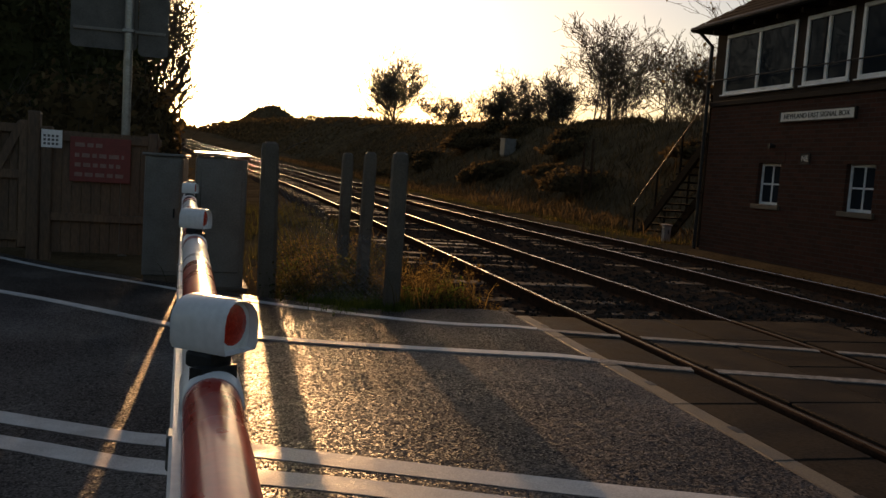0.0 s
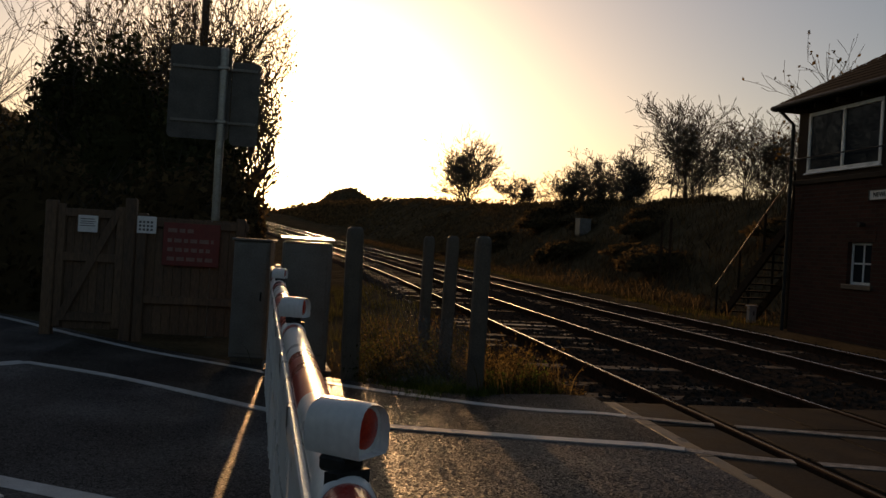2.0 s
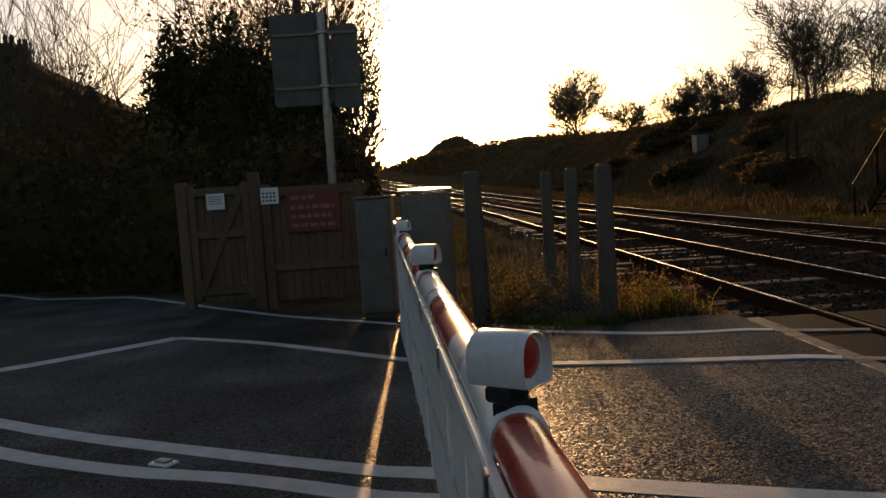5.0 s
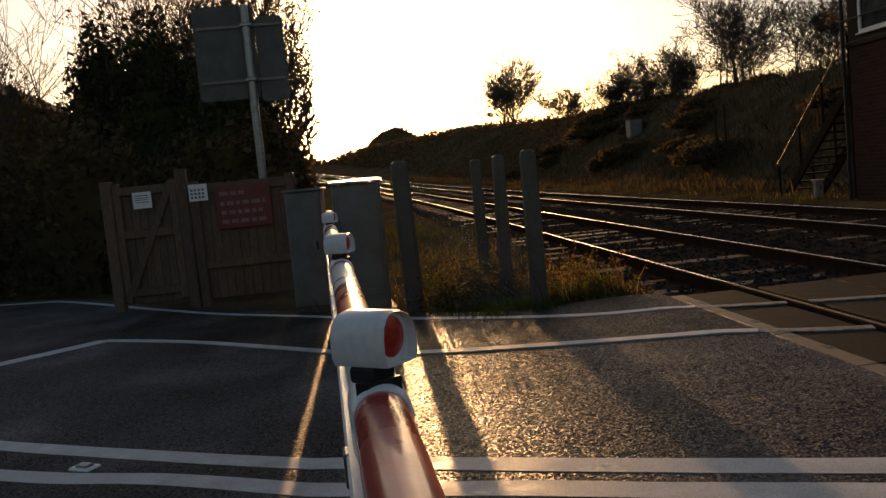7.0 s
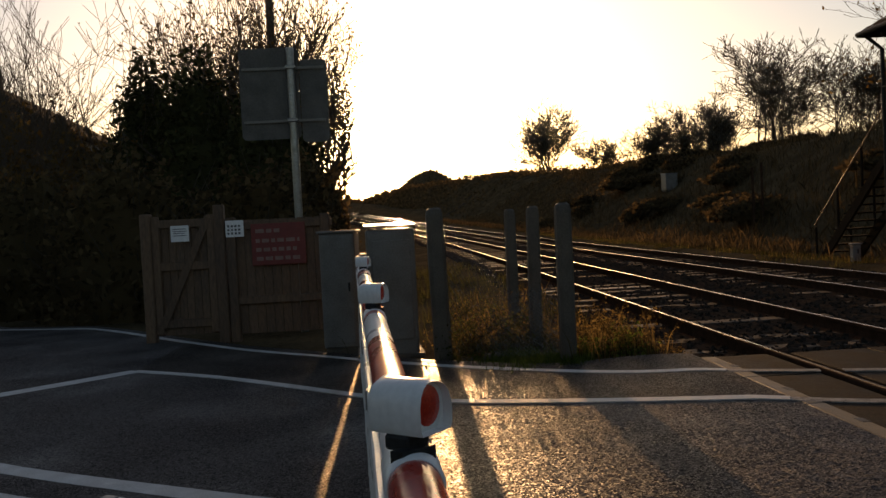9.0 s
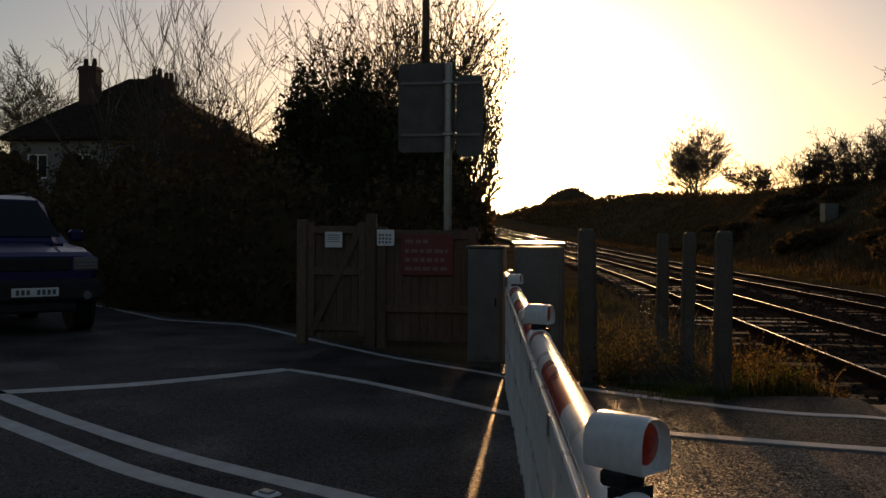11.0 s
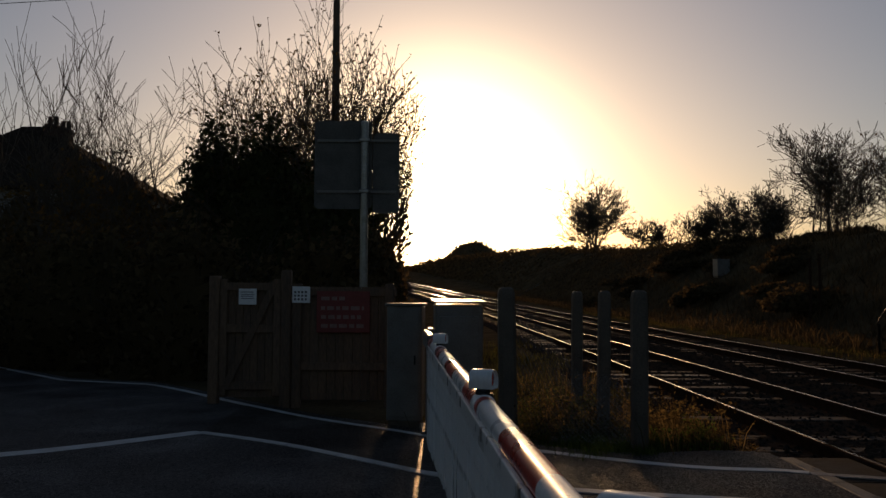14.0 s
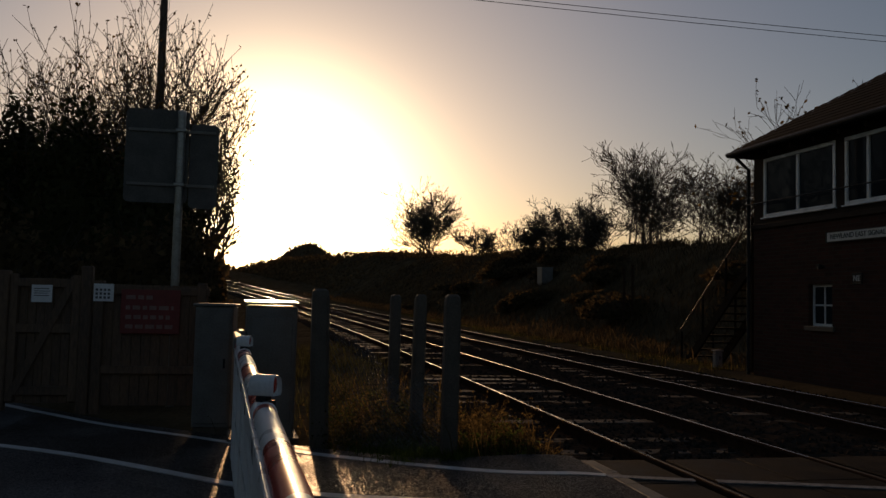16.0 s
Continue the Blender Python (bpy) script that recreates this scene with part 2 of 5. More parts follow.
RAIL_HEAD = surface("polished_rail", (0.30, 0.28, 0.25), (0.46, 0.43, 0.40), scale=3, rough=(0.10, 0.22), metal=1.0, bump=0.04)
DULL_HEAD = surface("dirty_rail", (0.028, 0.023, 0.019), (0.07, 0.058, 0.048), scale=5, rough=(0.5, 0.7), metal=0.0, bump=0.1, stretch=(1, 0.1, 1), spec=0.15)
BALLAST = surface("ballast", (0.015, 0.012, 0.009), (0.052, 0.042, 0.034), scale=14, rough=(0.85, 1.0), bump=0.6, fine=40, spec=0.0)
SLEEPER = surface("sleeper_wood", (0.045, 0.037, 0.03), (0.11, 0.09, 0.072), scale=6, rough=(0.65, 0.9), bump=0.5, fine=60, vary=0.4, spec=0.03)
SOIL = surface("soil_and_turf", (0.045, 0.033, 0.019), (0.12, 0.086, 0.048), scale=0.8, rough=(0.9, 1.0), bump=0.25, fine=22, spec=0.0)
BRICK = surface("old_brick", (0.035, 0.018, 0.013), (0.08, 0.040, 0.029), scale=7, rough=(0.75, 0.95), bump=0.4, fine=60, vary=0.25)
WHITE = surface("white_paint", (0.66, 0.66, 0.64), (0.82, 0.82, 0.80), scale=5, rough=(0.25, 0.4), bump=0.06, coat=0.2)
RED = surface("red_paint", (0.42, 0.03, 0.018), (0.60, 0.05, 0.03), scale=6, rough=(0.2, 0.38), bump=0.05, coat=0.4)
LENS = surface("red_lens", (0.45, 0.02, 0.01), (0.70, 0.05, 0.02), scale=40, rough=(0.12, 0.2), bump=0.3, fine=160, coat=0.6)
BLACK = surface("black_plastic", (0.012, 0.012, 0.012), (0.03, 0.03, 0.03), scale=10, rough=(0.45, 0.65), bump=0.1, spec=0.2)
GREY_STEEL = surface("grey_painted_steel", (0.105, 0.097, 0.085), (0.175, 0.166, 0.15), scale=4, rough=(0.35, 0.55), bump=0.1)
SIGN_BACK = surface("dull_sign_back", (0.068, 0.066, 0.062), (0.12, 0.116, 0.108), scale=4, rough=(0.5, 0.7), bump=0.1, spec=0.2)
WET_LID = surface("wet_metal_lid", (0.45, 0.45, 0.45), (0.6, 0.6, 0.6), scale=9, rough=(0.06, 0.2), metal=0.9, bump=0.06)
GALV = surface("galvanised_steel", (0.18, 0.18, 0.175), (0.32, 0.32, 0.31), scale=12, rough=(0.3, 0.5), metal=0.8, bump=0.08)
TIMBER = surface("weathered_timber", (0.07, 0.040, 0.024), (0.155, 0.092, 0.054), scale=5, rough=(0.65, 0.9), bump=0.5, fine=40, stretch=(1, 1, 0.25), vary=0.15)
POLE_WOOD = surface("tarred_pole", (0.05, 0.035, 0.025), (0.12, 0.085, 0.06), scale=6, bump=0.4, stretch=(1, 1, 0.1))
BARK = surface("bark", (0.035, 0.026, 0.018), (0.09, 0.068, 0.048), scale=8, rough=(0.8, 1.0), bump=0.5, fine=50)
SLATE = surface("slate", (0.016, 0.012, 0.010), (0.040, 0.030, 0.024), scale=3, rough=(0.85, 1.0), bump=0.3, vary=0.25, spec=0.02)
RENDERED = surface("white_render", (0.12, 0.12, 0.118), (0.22, 0.22, 0.215), scale=2, bump=0.3)
GLASS = glass_surface("window_glass")
LEAF = leaf_surface("dry_leaf", (0.05, 0.035, 0.015), (0.16, 0.10, 0.035), 0.4)
IVY = leaf_surface("ivy_leaf", (0.022, 0.026, 0.012), (0.075, 0.072, 0.032), 0.3)
HEDGE = leaf_surface("hedge_leaf", (0.04, 0.030, 0.016), (0.15, 0.105, 0.052), 0.4)
BANK = leaf_surface("bank_growth", (0.042, 0.031, 0.017), (0.125, 0.086, 0.043), 0.4)
STRAW = leaf_surface("dry_grass", (0.03, 0.021, 0.009), (0.20, 0.135, 0.05), 0.6)
OLIVE = leaf_surface("olive_weed", (0.018, 0.02, 0.007), (0.09, 0.085, 0.03), 0.5)
GREEN = leaf_surface("green_grass", (0.03, 0.055, 0.01), (0.13, 0.16, 0.035), 0.6)
# lighter colour that stands for sunlight on one stair handrail
SUNLIT_HANDRAIL = surface("sunlit_handrail", (0.05, 0.03, 0.018), (0.10, 0.062, 0.036), scale=8, rough=(0.55, 0.75), bump=0.15, spec=0.25)
CAR_BLUE = surface("blue_car_paint", (0.005, 0.009, 0.07), (0.008, 0.015, 0.10), scale=2, rough=(0.3, 0.4), metal=0.55, bump=0.0, coat=0.25)
CLEAR = glass_surface("lamp_glass", (0.14, 0.145, 0.15), 0.08)
PLATE = surface("plate_white", (0.62, 0.62, 0.6), (0.74, 0.74, 0.72), scale=10, bump=0.0, rough=(0.3, 0.4))
PAPER = surface("notice_paper", (0.62, 0.62, 0.62), (0.78, 0.78, 0.77), scale=12, bump=0.05)
INK = surface("ink", (0.05, 0.05, 0.055), (0.12, 0.12, 0.12), scale=30, bump=0.0)
SIGN_RED = surface("sign_red", (0.12, 0.015, 0.012), (0.18, 0.024, 0.019), scale=8, bump=0.05, rough=(0.4, 0.5))
CREAM = surface("cream_enamel", (0.62, 0.60, 0.54), (0.76, 0.74, 0.68), scale=6, bump=0.05, rough=(0.3, 0.5))
WIRE = surface("galvanised_wire", (0.10, 0.092, 0.082), (0.20, 0.186, 0.168), scale=20, rough=(0.16, 0.28), metal=1.0, bump=0.0)
# sign lettering in a dim pinkish tone, well below the cream enamel
DIM_LETTERING = surface("dim_lettering", (0.16, 0.09, 0.075), (0.26, 0.17, 0.15), scale=9, bump=0.05)
TRAIN_GREEN = surface("train_green", (0.012, 0.05, 0.03), (0.02, 0.075, 0.045), scale=1, rough=(0.2, 0.35), bump=0.0, coat=0.5)
TRAIN_GREY = surface("train_grey", (0.16, 0.17, 0.17), (0.26, 0.27, 0.27), scale=1, rough=(0.25, 0.4), bump=0.02, coat=0.4)
YELLOW = surface("warning_yellow", (0.50, 0.34, 0.01), (0.65, 0.44, 0.02), scale=3, rough=(0.3, 0.45), bump=0.02)


# ---------------------------------------------------------------- the lie of the land
RAILS = (4.28, 5.715, 7.68, 9.115)


def bend(y):
    """How far the tracks have swung aside at y, and how high they have climbed."""
    d = max(0.0, y - 20.0)
    e = min(d, 110.0)
    return -0.0013 * e * e - 0.286 * (d - e), 0.0003 * e * e + 0.012 * (d - e)


def road_z(x):
    """The road falls away from the rails by a hand's width."""
    return -0.2 * min(1.0, max(0.0, (3.4 - x) / 2.6)) if x < 6 else -0.2 * min(1.0, max(0.0, (x - 10.2) / 3.0))


def land_z(x, y):
    """The height of the bare ground."""
    dx, dz = bend(y)
    u = x - dx
    base = road_z(u) - 0.05
    n1 = noise.noise(Vector((x * 0.15, y * 0.15, 0.3))) * 0.25
    bed = smooth_step(2.9, 3.5, u) * (1 - smooth_step(9.8, 10.4, u))
    z = base * (1 - bed) + (-0.30) * bed + dz * (1 - smooth_step(25, 60, abs(u - 6.6)))
    open_track = smooth_step(6.9, 7.6, y) + (1 - smooth_step(-4.5, -3.5, y))
    if bed and not open_track:
        z = -0.30
    # the bank beyond the tracks
    v = x - 0.4 * dx
    bank = smooth_step(11.5, 21, v) * smooth_step(16.5, 26, y)
    z += bank * (4.3 + n1 * 2 + 0.6 * smooth_step(20, 60, v)) * (1 + 0.05 * smooth_step(60, 110, y))
    # rough ground on the near side
    left = (1 - smooth_step(-3.5, 1.5, u)) * smooth_step(16, 30, y)
    z += left * (0.4 + n1)
    # far ridge
    far = smooth_step(130, 330, y)
    z += far * (6.5 + 5.5 * smooth_step(8, 42, x) + 4.5 * smooth_step(60, 110, x) + 1.5 * noise.noise(Vector((x * 0.02, y * 0.01, 2.0))))
    hill = math.exp(-(((x - 13.5) / 14.0) ** 2.4) if x > 13.5 else -(((13.5 - x) / 12.5) ** 2.2)) * smooth_step(300, 400, y)
    z += hill * (13.6 + 1.2 * noise.noise(Vector((x * 0.13, y * 0.02, 5.0))))
    return z


def land():
    xs = list(np.unique(np.concatenate([np.linspace(-1500, -60, 14), np.linspace(-60, -8, 27), np.linspace(-8, 24, 81), np.linspace(24, 60, 25), np.linspace(60, 1500, 16)])))
    ys = list(np.unique(np.concatenate([np.linspace(-600, -20, 8), np.linspace(-20, 3, 16), np.linspace(3, 30, 64), np.linspace(30, 140, 60), np.linspace(140, 500, 40), np.linspace(500, 2500, 8)])))
    g = Geo()
    g.v = [(float(x), float(y), land_z(float(x), float(y))) for y in ys for x in xs]
    k = len(xs)
    g.f = [(j * k + i, j * k + i + 1, (j + 1) * k + i + 1, (j + 1) * k + i) for j in range(len(ys) - 1) for i in range(k - 1)]
    solid("ground", g, SOIL, "dark winter turf and soil banks beside the railway", "ground", kind="structure", smooth=True)


land()

# edge of the far lane and centre of the road, in plan
FAR_EDGE = [(-40, 40), (-12, 21.5), (-5.5, 14.9), (-3.85, 14.3), (-1.7, 11.85), (-0.62, 10.65), (0.67, 9.5), (1.66, 8.3), (2.73, 7.17), (3.42, 6.74), (4.21, 6.45), (5.58, 6.05), (9.0, 4.9), (14, 3.0), (40, -8)]
INNER = [(-1.66, 9.58), (-0.6, 8.85), (0.75, 7.6), (1.45, 6.9), (2.46, 6.24), (3.58, 5.63), (4.21, 5.37), (5.42, 5.06), (9.0, 3.85), (14, 1.9), (40, -9.2)]
CENTRE_A = [(-30, 32), (-9, 12.0), (-3.46, 7.47), (-2.79, 6.95), (-1.38, 5.94), (0.0, 5.14), (1.02, 4.59), (1.45, 4.32), (2.14, 3.88), (2.87, 3.43), (3.7, 2.95)]
CENTRE_B = [(-30, 31.2), (-9, 11.2), (-3.1, 6.7), (-1.6, 5.6), (-0.64, 5.04), (0.1, 4.74), (1.03, 4.22), (1.7, 3.86), (2.26, 3.52), (2.7, 3.26), (3.7, 2.66)]


def along(pts, step=0.25):
    """Points at even steps along a smooth line through pts."""
    out = []
    p = [Vector((*q, 0)) for q in pts]
    for i in range(len(p) - 1):
        a, b, c, d = p[max(i - 1, 0)], p[i], p[i + 1], p[min(i + 2, len(p) - 1)]
        k = max(1, int((c - b).length / step))
        for j in range(k):
            t = j / k
            m1, m2 = (c - a) / 2, (d - b) / 2
            if (b - a).length > 3 * (c - b).length or (d - c).length > 3 * (c - b).length:
                m1 = m2 = c - b
            out.append((2 * t**3 - 3 * t**2 + 1) * b + (t**3 - 2 * t**2 + t) * m1 + (-2 * t**3 + 3 * t**2) * c + (t**3 - t**2) * m2)
    return out + [p[-1]]


def marking(name, pts, width, label, x_max=99, lift=0.002, x_min=-99, material=None):
    line = [q for q in along(pts, 0.1) if x_min < q.x < x_max]
    every = along(pts, 0.1)
    for x in (x_min, x_max):
        if every[0].x < x < every[-1].x:
            end = Vector((x, np.interp(x, [q.x for q in every], [q.y for q in every]), 0))
            line = [end] + line if x == x_min else line + [end]
    g = Geo()
    for i, q in enumerate(line):
        d = (line[min(i + 1, len(line) - 1)] - line[max(i - 1, 0)]).normalized()
        s = Vector((-d.y, d.x, 0)) * width / 2 * (1 + 0.06 * noise.noise(q * 3))
        for w in (q + s, q - s):
            g.v.append((w.x, w.y, road_z(w.x) + lift))
            g.v.append((w.x, w.y, road_z(w.x) - 0.004))
    for i in range(len(line) - 1):
        a, b = i * 4, i * 4 + 4
        g.f += [(a, a + 2, b + 2, b), (a, b, b + 1, a + 1), (a + 2, a + 3, b + 3, b + 2)]
    solid(name, g, material or PAINT, label, "road marking", kind="structure")


def road():
    """Asphalt up to the edge beam of the crossing, and on beyond the tracks."""
    edge = along(FAR_EDGE)
    def sheet(lo, hi, name):
        g = Geo()
        cols = [q for q in edge if lo < q.x < hi] + [Vector((x, np.interp(x, [q.x for q in edge], [q.y for q in edge]), 0)) for x in (0.8, 3.4, 13.2) if lo < x < hi]
        cols.sort(key=lambda q: q.x)
        cols = [Vector((lo, np.interp(lo, [q.x for q in edge], [q.y for q in edge]), 0))] + cols + [Vector((hi, np.interp(hi, [q.x for q in edge], [q.y for q in edge]), 0))]
        rows = 14
        for q in cols:
            top = q.y + (0.35 if q.x < 2.2 else 0.35 + 0.45 * smooth_step(2.2, 3.3, q.x))
            low = q.y - 10.5
            for j in range(rows + 1):
                y = top + (low - top) * j / rows
                g.v.append((q.x, y, road_z(q.x)))
            g.v.append((q.x, top + 0.02, road_z(q.x) - 0.3))
        k = rows + 2
        for i in range(len(cols) - 1):
            a, b = i * k, (i + 1) * k
            g.f += [(a + j, a + j + 1, b + j + 1, b + j) for j in range(rows)]
            g.f.append((a, b, b + k - 1, a + k - 1))
        solid(name, g, ASPHALT, "damp worn grey asphalt road surface", "road", kind="structure", smooth=True)
    sheet(-40, 3.6, "road")
    sheet(10.25, 40, "road_beyond")


road()


def footway():
    """The strip between the edge line and the carriageway, laid in duller asphalt."""
    inner = along(INNER, 0.15)
    ex, ey = [q.x for q in along(FAR_EDGE)], [q.y for q in along(FAR_EDGE)]
    g = Geo()
    line = [q for q in inner if q.x < 3.58]
    for q in line:
        top = float(np.interp(q.x, ex, ey)) + (0.34 if q.x < 2.2 else 0.34 + 0.45 * smooth_step(2.2, 3.3, q.x))
        for j in range(7):
            g.v.append((q.x, q.y + (top - q.y) * j / 6, road_z(q.x) + (0.004 if j else 0.0)))
    g.f = [(i * 7 + j, (i + 1) * 7 + j, (i + 1) * 7 + j + 1, i * 7 + j + 1) for i in range(len(line) - 1) for j in range(6)]
    solid("pavement", g, FOOTWAY, "dull patched asphalt footway between two white lines", "pavement", kind="structure", smooth=True)


footway()
marking("road_edge_line", FAR_EDGE, 0.09, "thin white line along the pavement edge", 3.58, 0.008)
marking("road_inner_line", INNER, 0.10, "white line along the edge of the carriageway", 3.58, 0.008)
marking("road_centre_line", CENTRE_A, 0.15, "one of two parallel white centre lines", 3.58)
marking("road_centre_line_2", CENTRE_B, 0.15, "one of two parallel white centre lines", 3.58)
marking("stop_line", [(-3.9, 7.85), (-2.8, 8.5), (-1.66, 9.6)], 0.22, "broad white stop line across the lane")

# cat's eye stud between the centre lines
stud = thing("road_stud", pose(-0.43, 5.11, -0.2, 0, 0, -30), "small pale reflecting road stud between the lines", "road stud")
part("casing", Geo().box(-0.075, 0.075, -0.05, 0.05, -0.01, 0.012, 0.008), WHITE, stud)
part("reflector", Geo().box(-0.045, 0.045, -0.03, 0.03, 0.012, 0.024, 0.006), GALV, stud)


def crossing():
    """Panels between and beside the rails, and the pale beam along the road's end."""
    deck = new("crossing_deck")
    tagged(deck, "brown rubber level crossing panels laid between the rails", "level crossing", kind="structure")
    def far_y(x):
        return 7.3 if x < 6.4 else 6.7 if x < 8 else 6.2
    lanes = ((3.725, 4.17), (4.36, 5.0), (5.0, 5.635), (5.80, 6.70), (6.70, 7.57), (7.76, 8.4), (8.4, 9.035), (9.20, 10.2))
    rnd = random.Random(4)
    for x0, x1 in lanes:
        y = far_y((x0 + x1) / 2)
        while y > -3.6:
            ln = 0.9
            part("panel", Geo().box(x0 + 0.004, x1 - 0.004, y - ln + 0.006, y - 0.006, -0.28, rnd.uniform(-0.008, 0.001), 0.008), PANEL, deck)
            y -= ln
    beam = new("edge_beam")
    tagged(beam, "pale concrete edge beam with dark fixing holes beside the rails", "edge beam", kind="structure")
    y = 7.27
    while y > -3.5:
        part("block", Geo().box(3.605, 3.72, y - 0.895, y - 0.003, -0.3, 0.002, 0.006), EDGE_BEAM, beam)
        # a thin black plate stands for the dark inside of each fixing hole
        part("fixing_hole", Geo().box(3.675, 3.722, y - 0.5, y - 0.41, 0.0, 0.0035), BLACK, beam)
        y -= 0.9


crossing()
for i, (a, b) in enumerate(((3.58, 4.19), (4.34, 5.65), (5.78, 7.59), (7.74, 9.05), (9.18, 10.3))):
    for pts, w in ((FAR_EDGE, 0.09), (INNER, 0.10)):
        marking("crossing_line_%d" % (i + 1), pts, w, "worn white line over the crossing panels, darkened for shade", b, 0.0035, a, SHADED_WORN_PAINT)


def rail_line(x):
    """One rail: foot, web and head, from behind the camera to the far bend."""
    ys = [-60, -20, 0, 10, 20] + list(range(25, 260, 5))
    def strip(prof, lo=-99, hi=999):
        g = Geo()
        span = sorted(set([y for y in ys if lo <= y <= hi] + [v for v in (lo, hi) if -60 < v < 250]))
        for y in span:
            dx, dz = bend(y)
            g.v += [(x + dx + u, y, dz + w) for u, w in prof]
        k = len(prof)
        for i in range(len(span) - 1):
            for j in range(k):
                l = (j + 1) % k
                g.f.append((i * k + j, i * k + l, (i + 1) * k + l, (i + 1) * k + j))
        return g
    body = [(-0.07, -0.159), (-0.07, -0.148), (-0.009, -0.13), (-0.009, -0.045), (-0.035, -0.035), (-0.035, -0.012), (-0.030, -0.004), (0.030, -0.004), (0.035, -0.012), (0.035, -0.035), (0.009, -0.045), (0.009, -0.13), (0.07, -0.148), (0.07, -0.159)]
    head = [(-0.014, -0.006), (-0.010, 0.0), (0.010, 0.0), (0.014, -0.006)]
    r = thing("rail", pose(0, 0, 0), "rusty steel rail with a bright worn head", "rail", "running rails", "structure")
    part("web", strip(body), RUST, r)
    part("head", strip(head, 7.3), RAIL_HEAD, r, "bright polished running surface")
    part("head", strip(head, -99, 7.3), DULL_HEAD, r, "dirty running surface inside the crossing")


for x in RAILS:
    rail_line(x)


def permanent_way():
    """Sleepers, and loose stone between them."""
    rnd = random.Random(11)
    shared = Geo().box(-1.3, 1.3, -0.125, 0.125, -0.13, 0.0, 0.012).mesh("sleeper", SLEEPER)
    pale = Geo().box(-1.3, 1.3, -0.125, 0.125, -0.13, 0.0, 0.012).mesh("sleeper", EDGE_BEAM)
    rest = Geo()
    for c in ((RAILS[0] + RAILS[1]) / 2, (RAILS[2] + RAILS[3]) / 2):
        y = 7.75
        while y < 180:
            dx, dz = bend(y)
            slope = math.atan((bend(y + 1)[0] - bend(y - 1)[0]) / 2)
            m = pose(c + dx, y, dz - 0.140 + rnd.uniform(-0.012, 0.008), rnd.uniform(-0.5, 0.5), 0, -math.degrees(slope) + rnd.uniform(-1, 1))
            if y < 75:
                # about a fifth of the near track's sleepers take the paler colour
                worn = c < 6 and rnd.random() < 0.22
                s = new("sleeper", pale if worn else shared)
                s.matrix_world = m
                tagged(s, "pale railway sleeper in dark ballast" if worn else "weathered timber railway sleeper in dark ballast", "sleeper", "track sleepers")
            else:
                rest.box(-1.3, 1.3, -0.125, 0.125, -0.13, 0.0, 0, m)
            y += 0.66
    solid("far_sleepers", rest, SLEEPER, "distant weathered railway sleepers", "sleepers", kind="stuff")
    bed = Geo()
    xs = np.linspace(2.9, 10.4, 40)
    ys = list(np.linspace(7.32, 40, 170)) + list(np.linspace(41, 200, 70))
    for y in ys:
        dx, dz = bend(y)
        for x in xs:
            s = smooth_step(2.9, 3.4, x) * (1 - smooth_step(9.9, 10.4, x))
            z = -0.40 + 0.258 * s + 0.022 * noise.noise(Vector((x * 5, y * 5, 0))) + 0.012 * noise.noise(Vector((x * 17, y * 17, 4)))
            bed.v.append((x + dx, y, z + dz))
    k = len(xs)
    bed.f = [(j * k + i, j * k + i + 1, (j + 1) * k + i + 1, (j + 1) * k + i) for j in range(len(ys) - 1) for i in range(k - 1)]
    solid("ballast_bed", bed, BALLAST, "dark ballast of the two tracks", "ballast", kind="structure")
    stones = Geo()
    for _ in range(9000):
        y = 7.4 + 22 * rnd.random() ** 1.6
        x = rnd.uniform(3.1, 10.2)
        s = rnd.uniform(0.018, 0.045)
        m = Matrix.Translation((x, y, -0.145 + rnd.uniform(-0.012, 0.012) + bend(y)[1])) @ Euler((rnd.random() * 6, rnd.random() * 6, rnd.random() * 6)).to_matrix().to_4x4()
        stones.add([(s, 0, 0), (-s, 0, 0), (0, s * 0.8, 0), (0, -s * 0.8, 0), (0, 0, s * 0.6), (0, 0, -s * 0.6)],
                   [(0, 2, 4), (2, 1, 4), (1, 3, 4), (3, 0, 4), (2, 0, 5), (1, 2, 5), (3, 1, 5), (0, 3, 5)], m)
    solid("ballast_stones", stones, BALLAST, "loose dark ballast stones between the sleepers", "ballast", kind="stuff")


permanent_way()


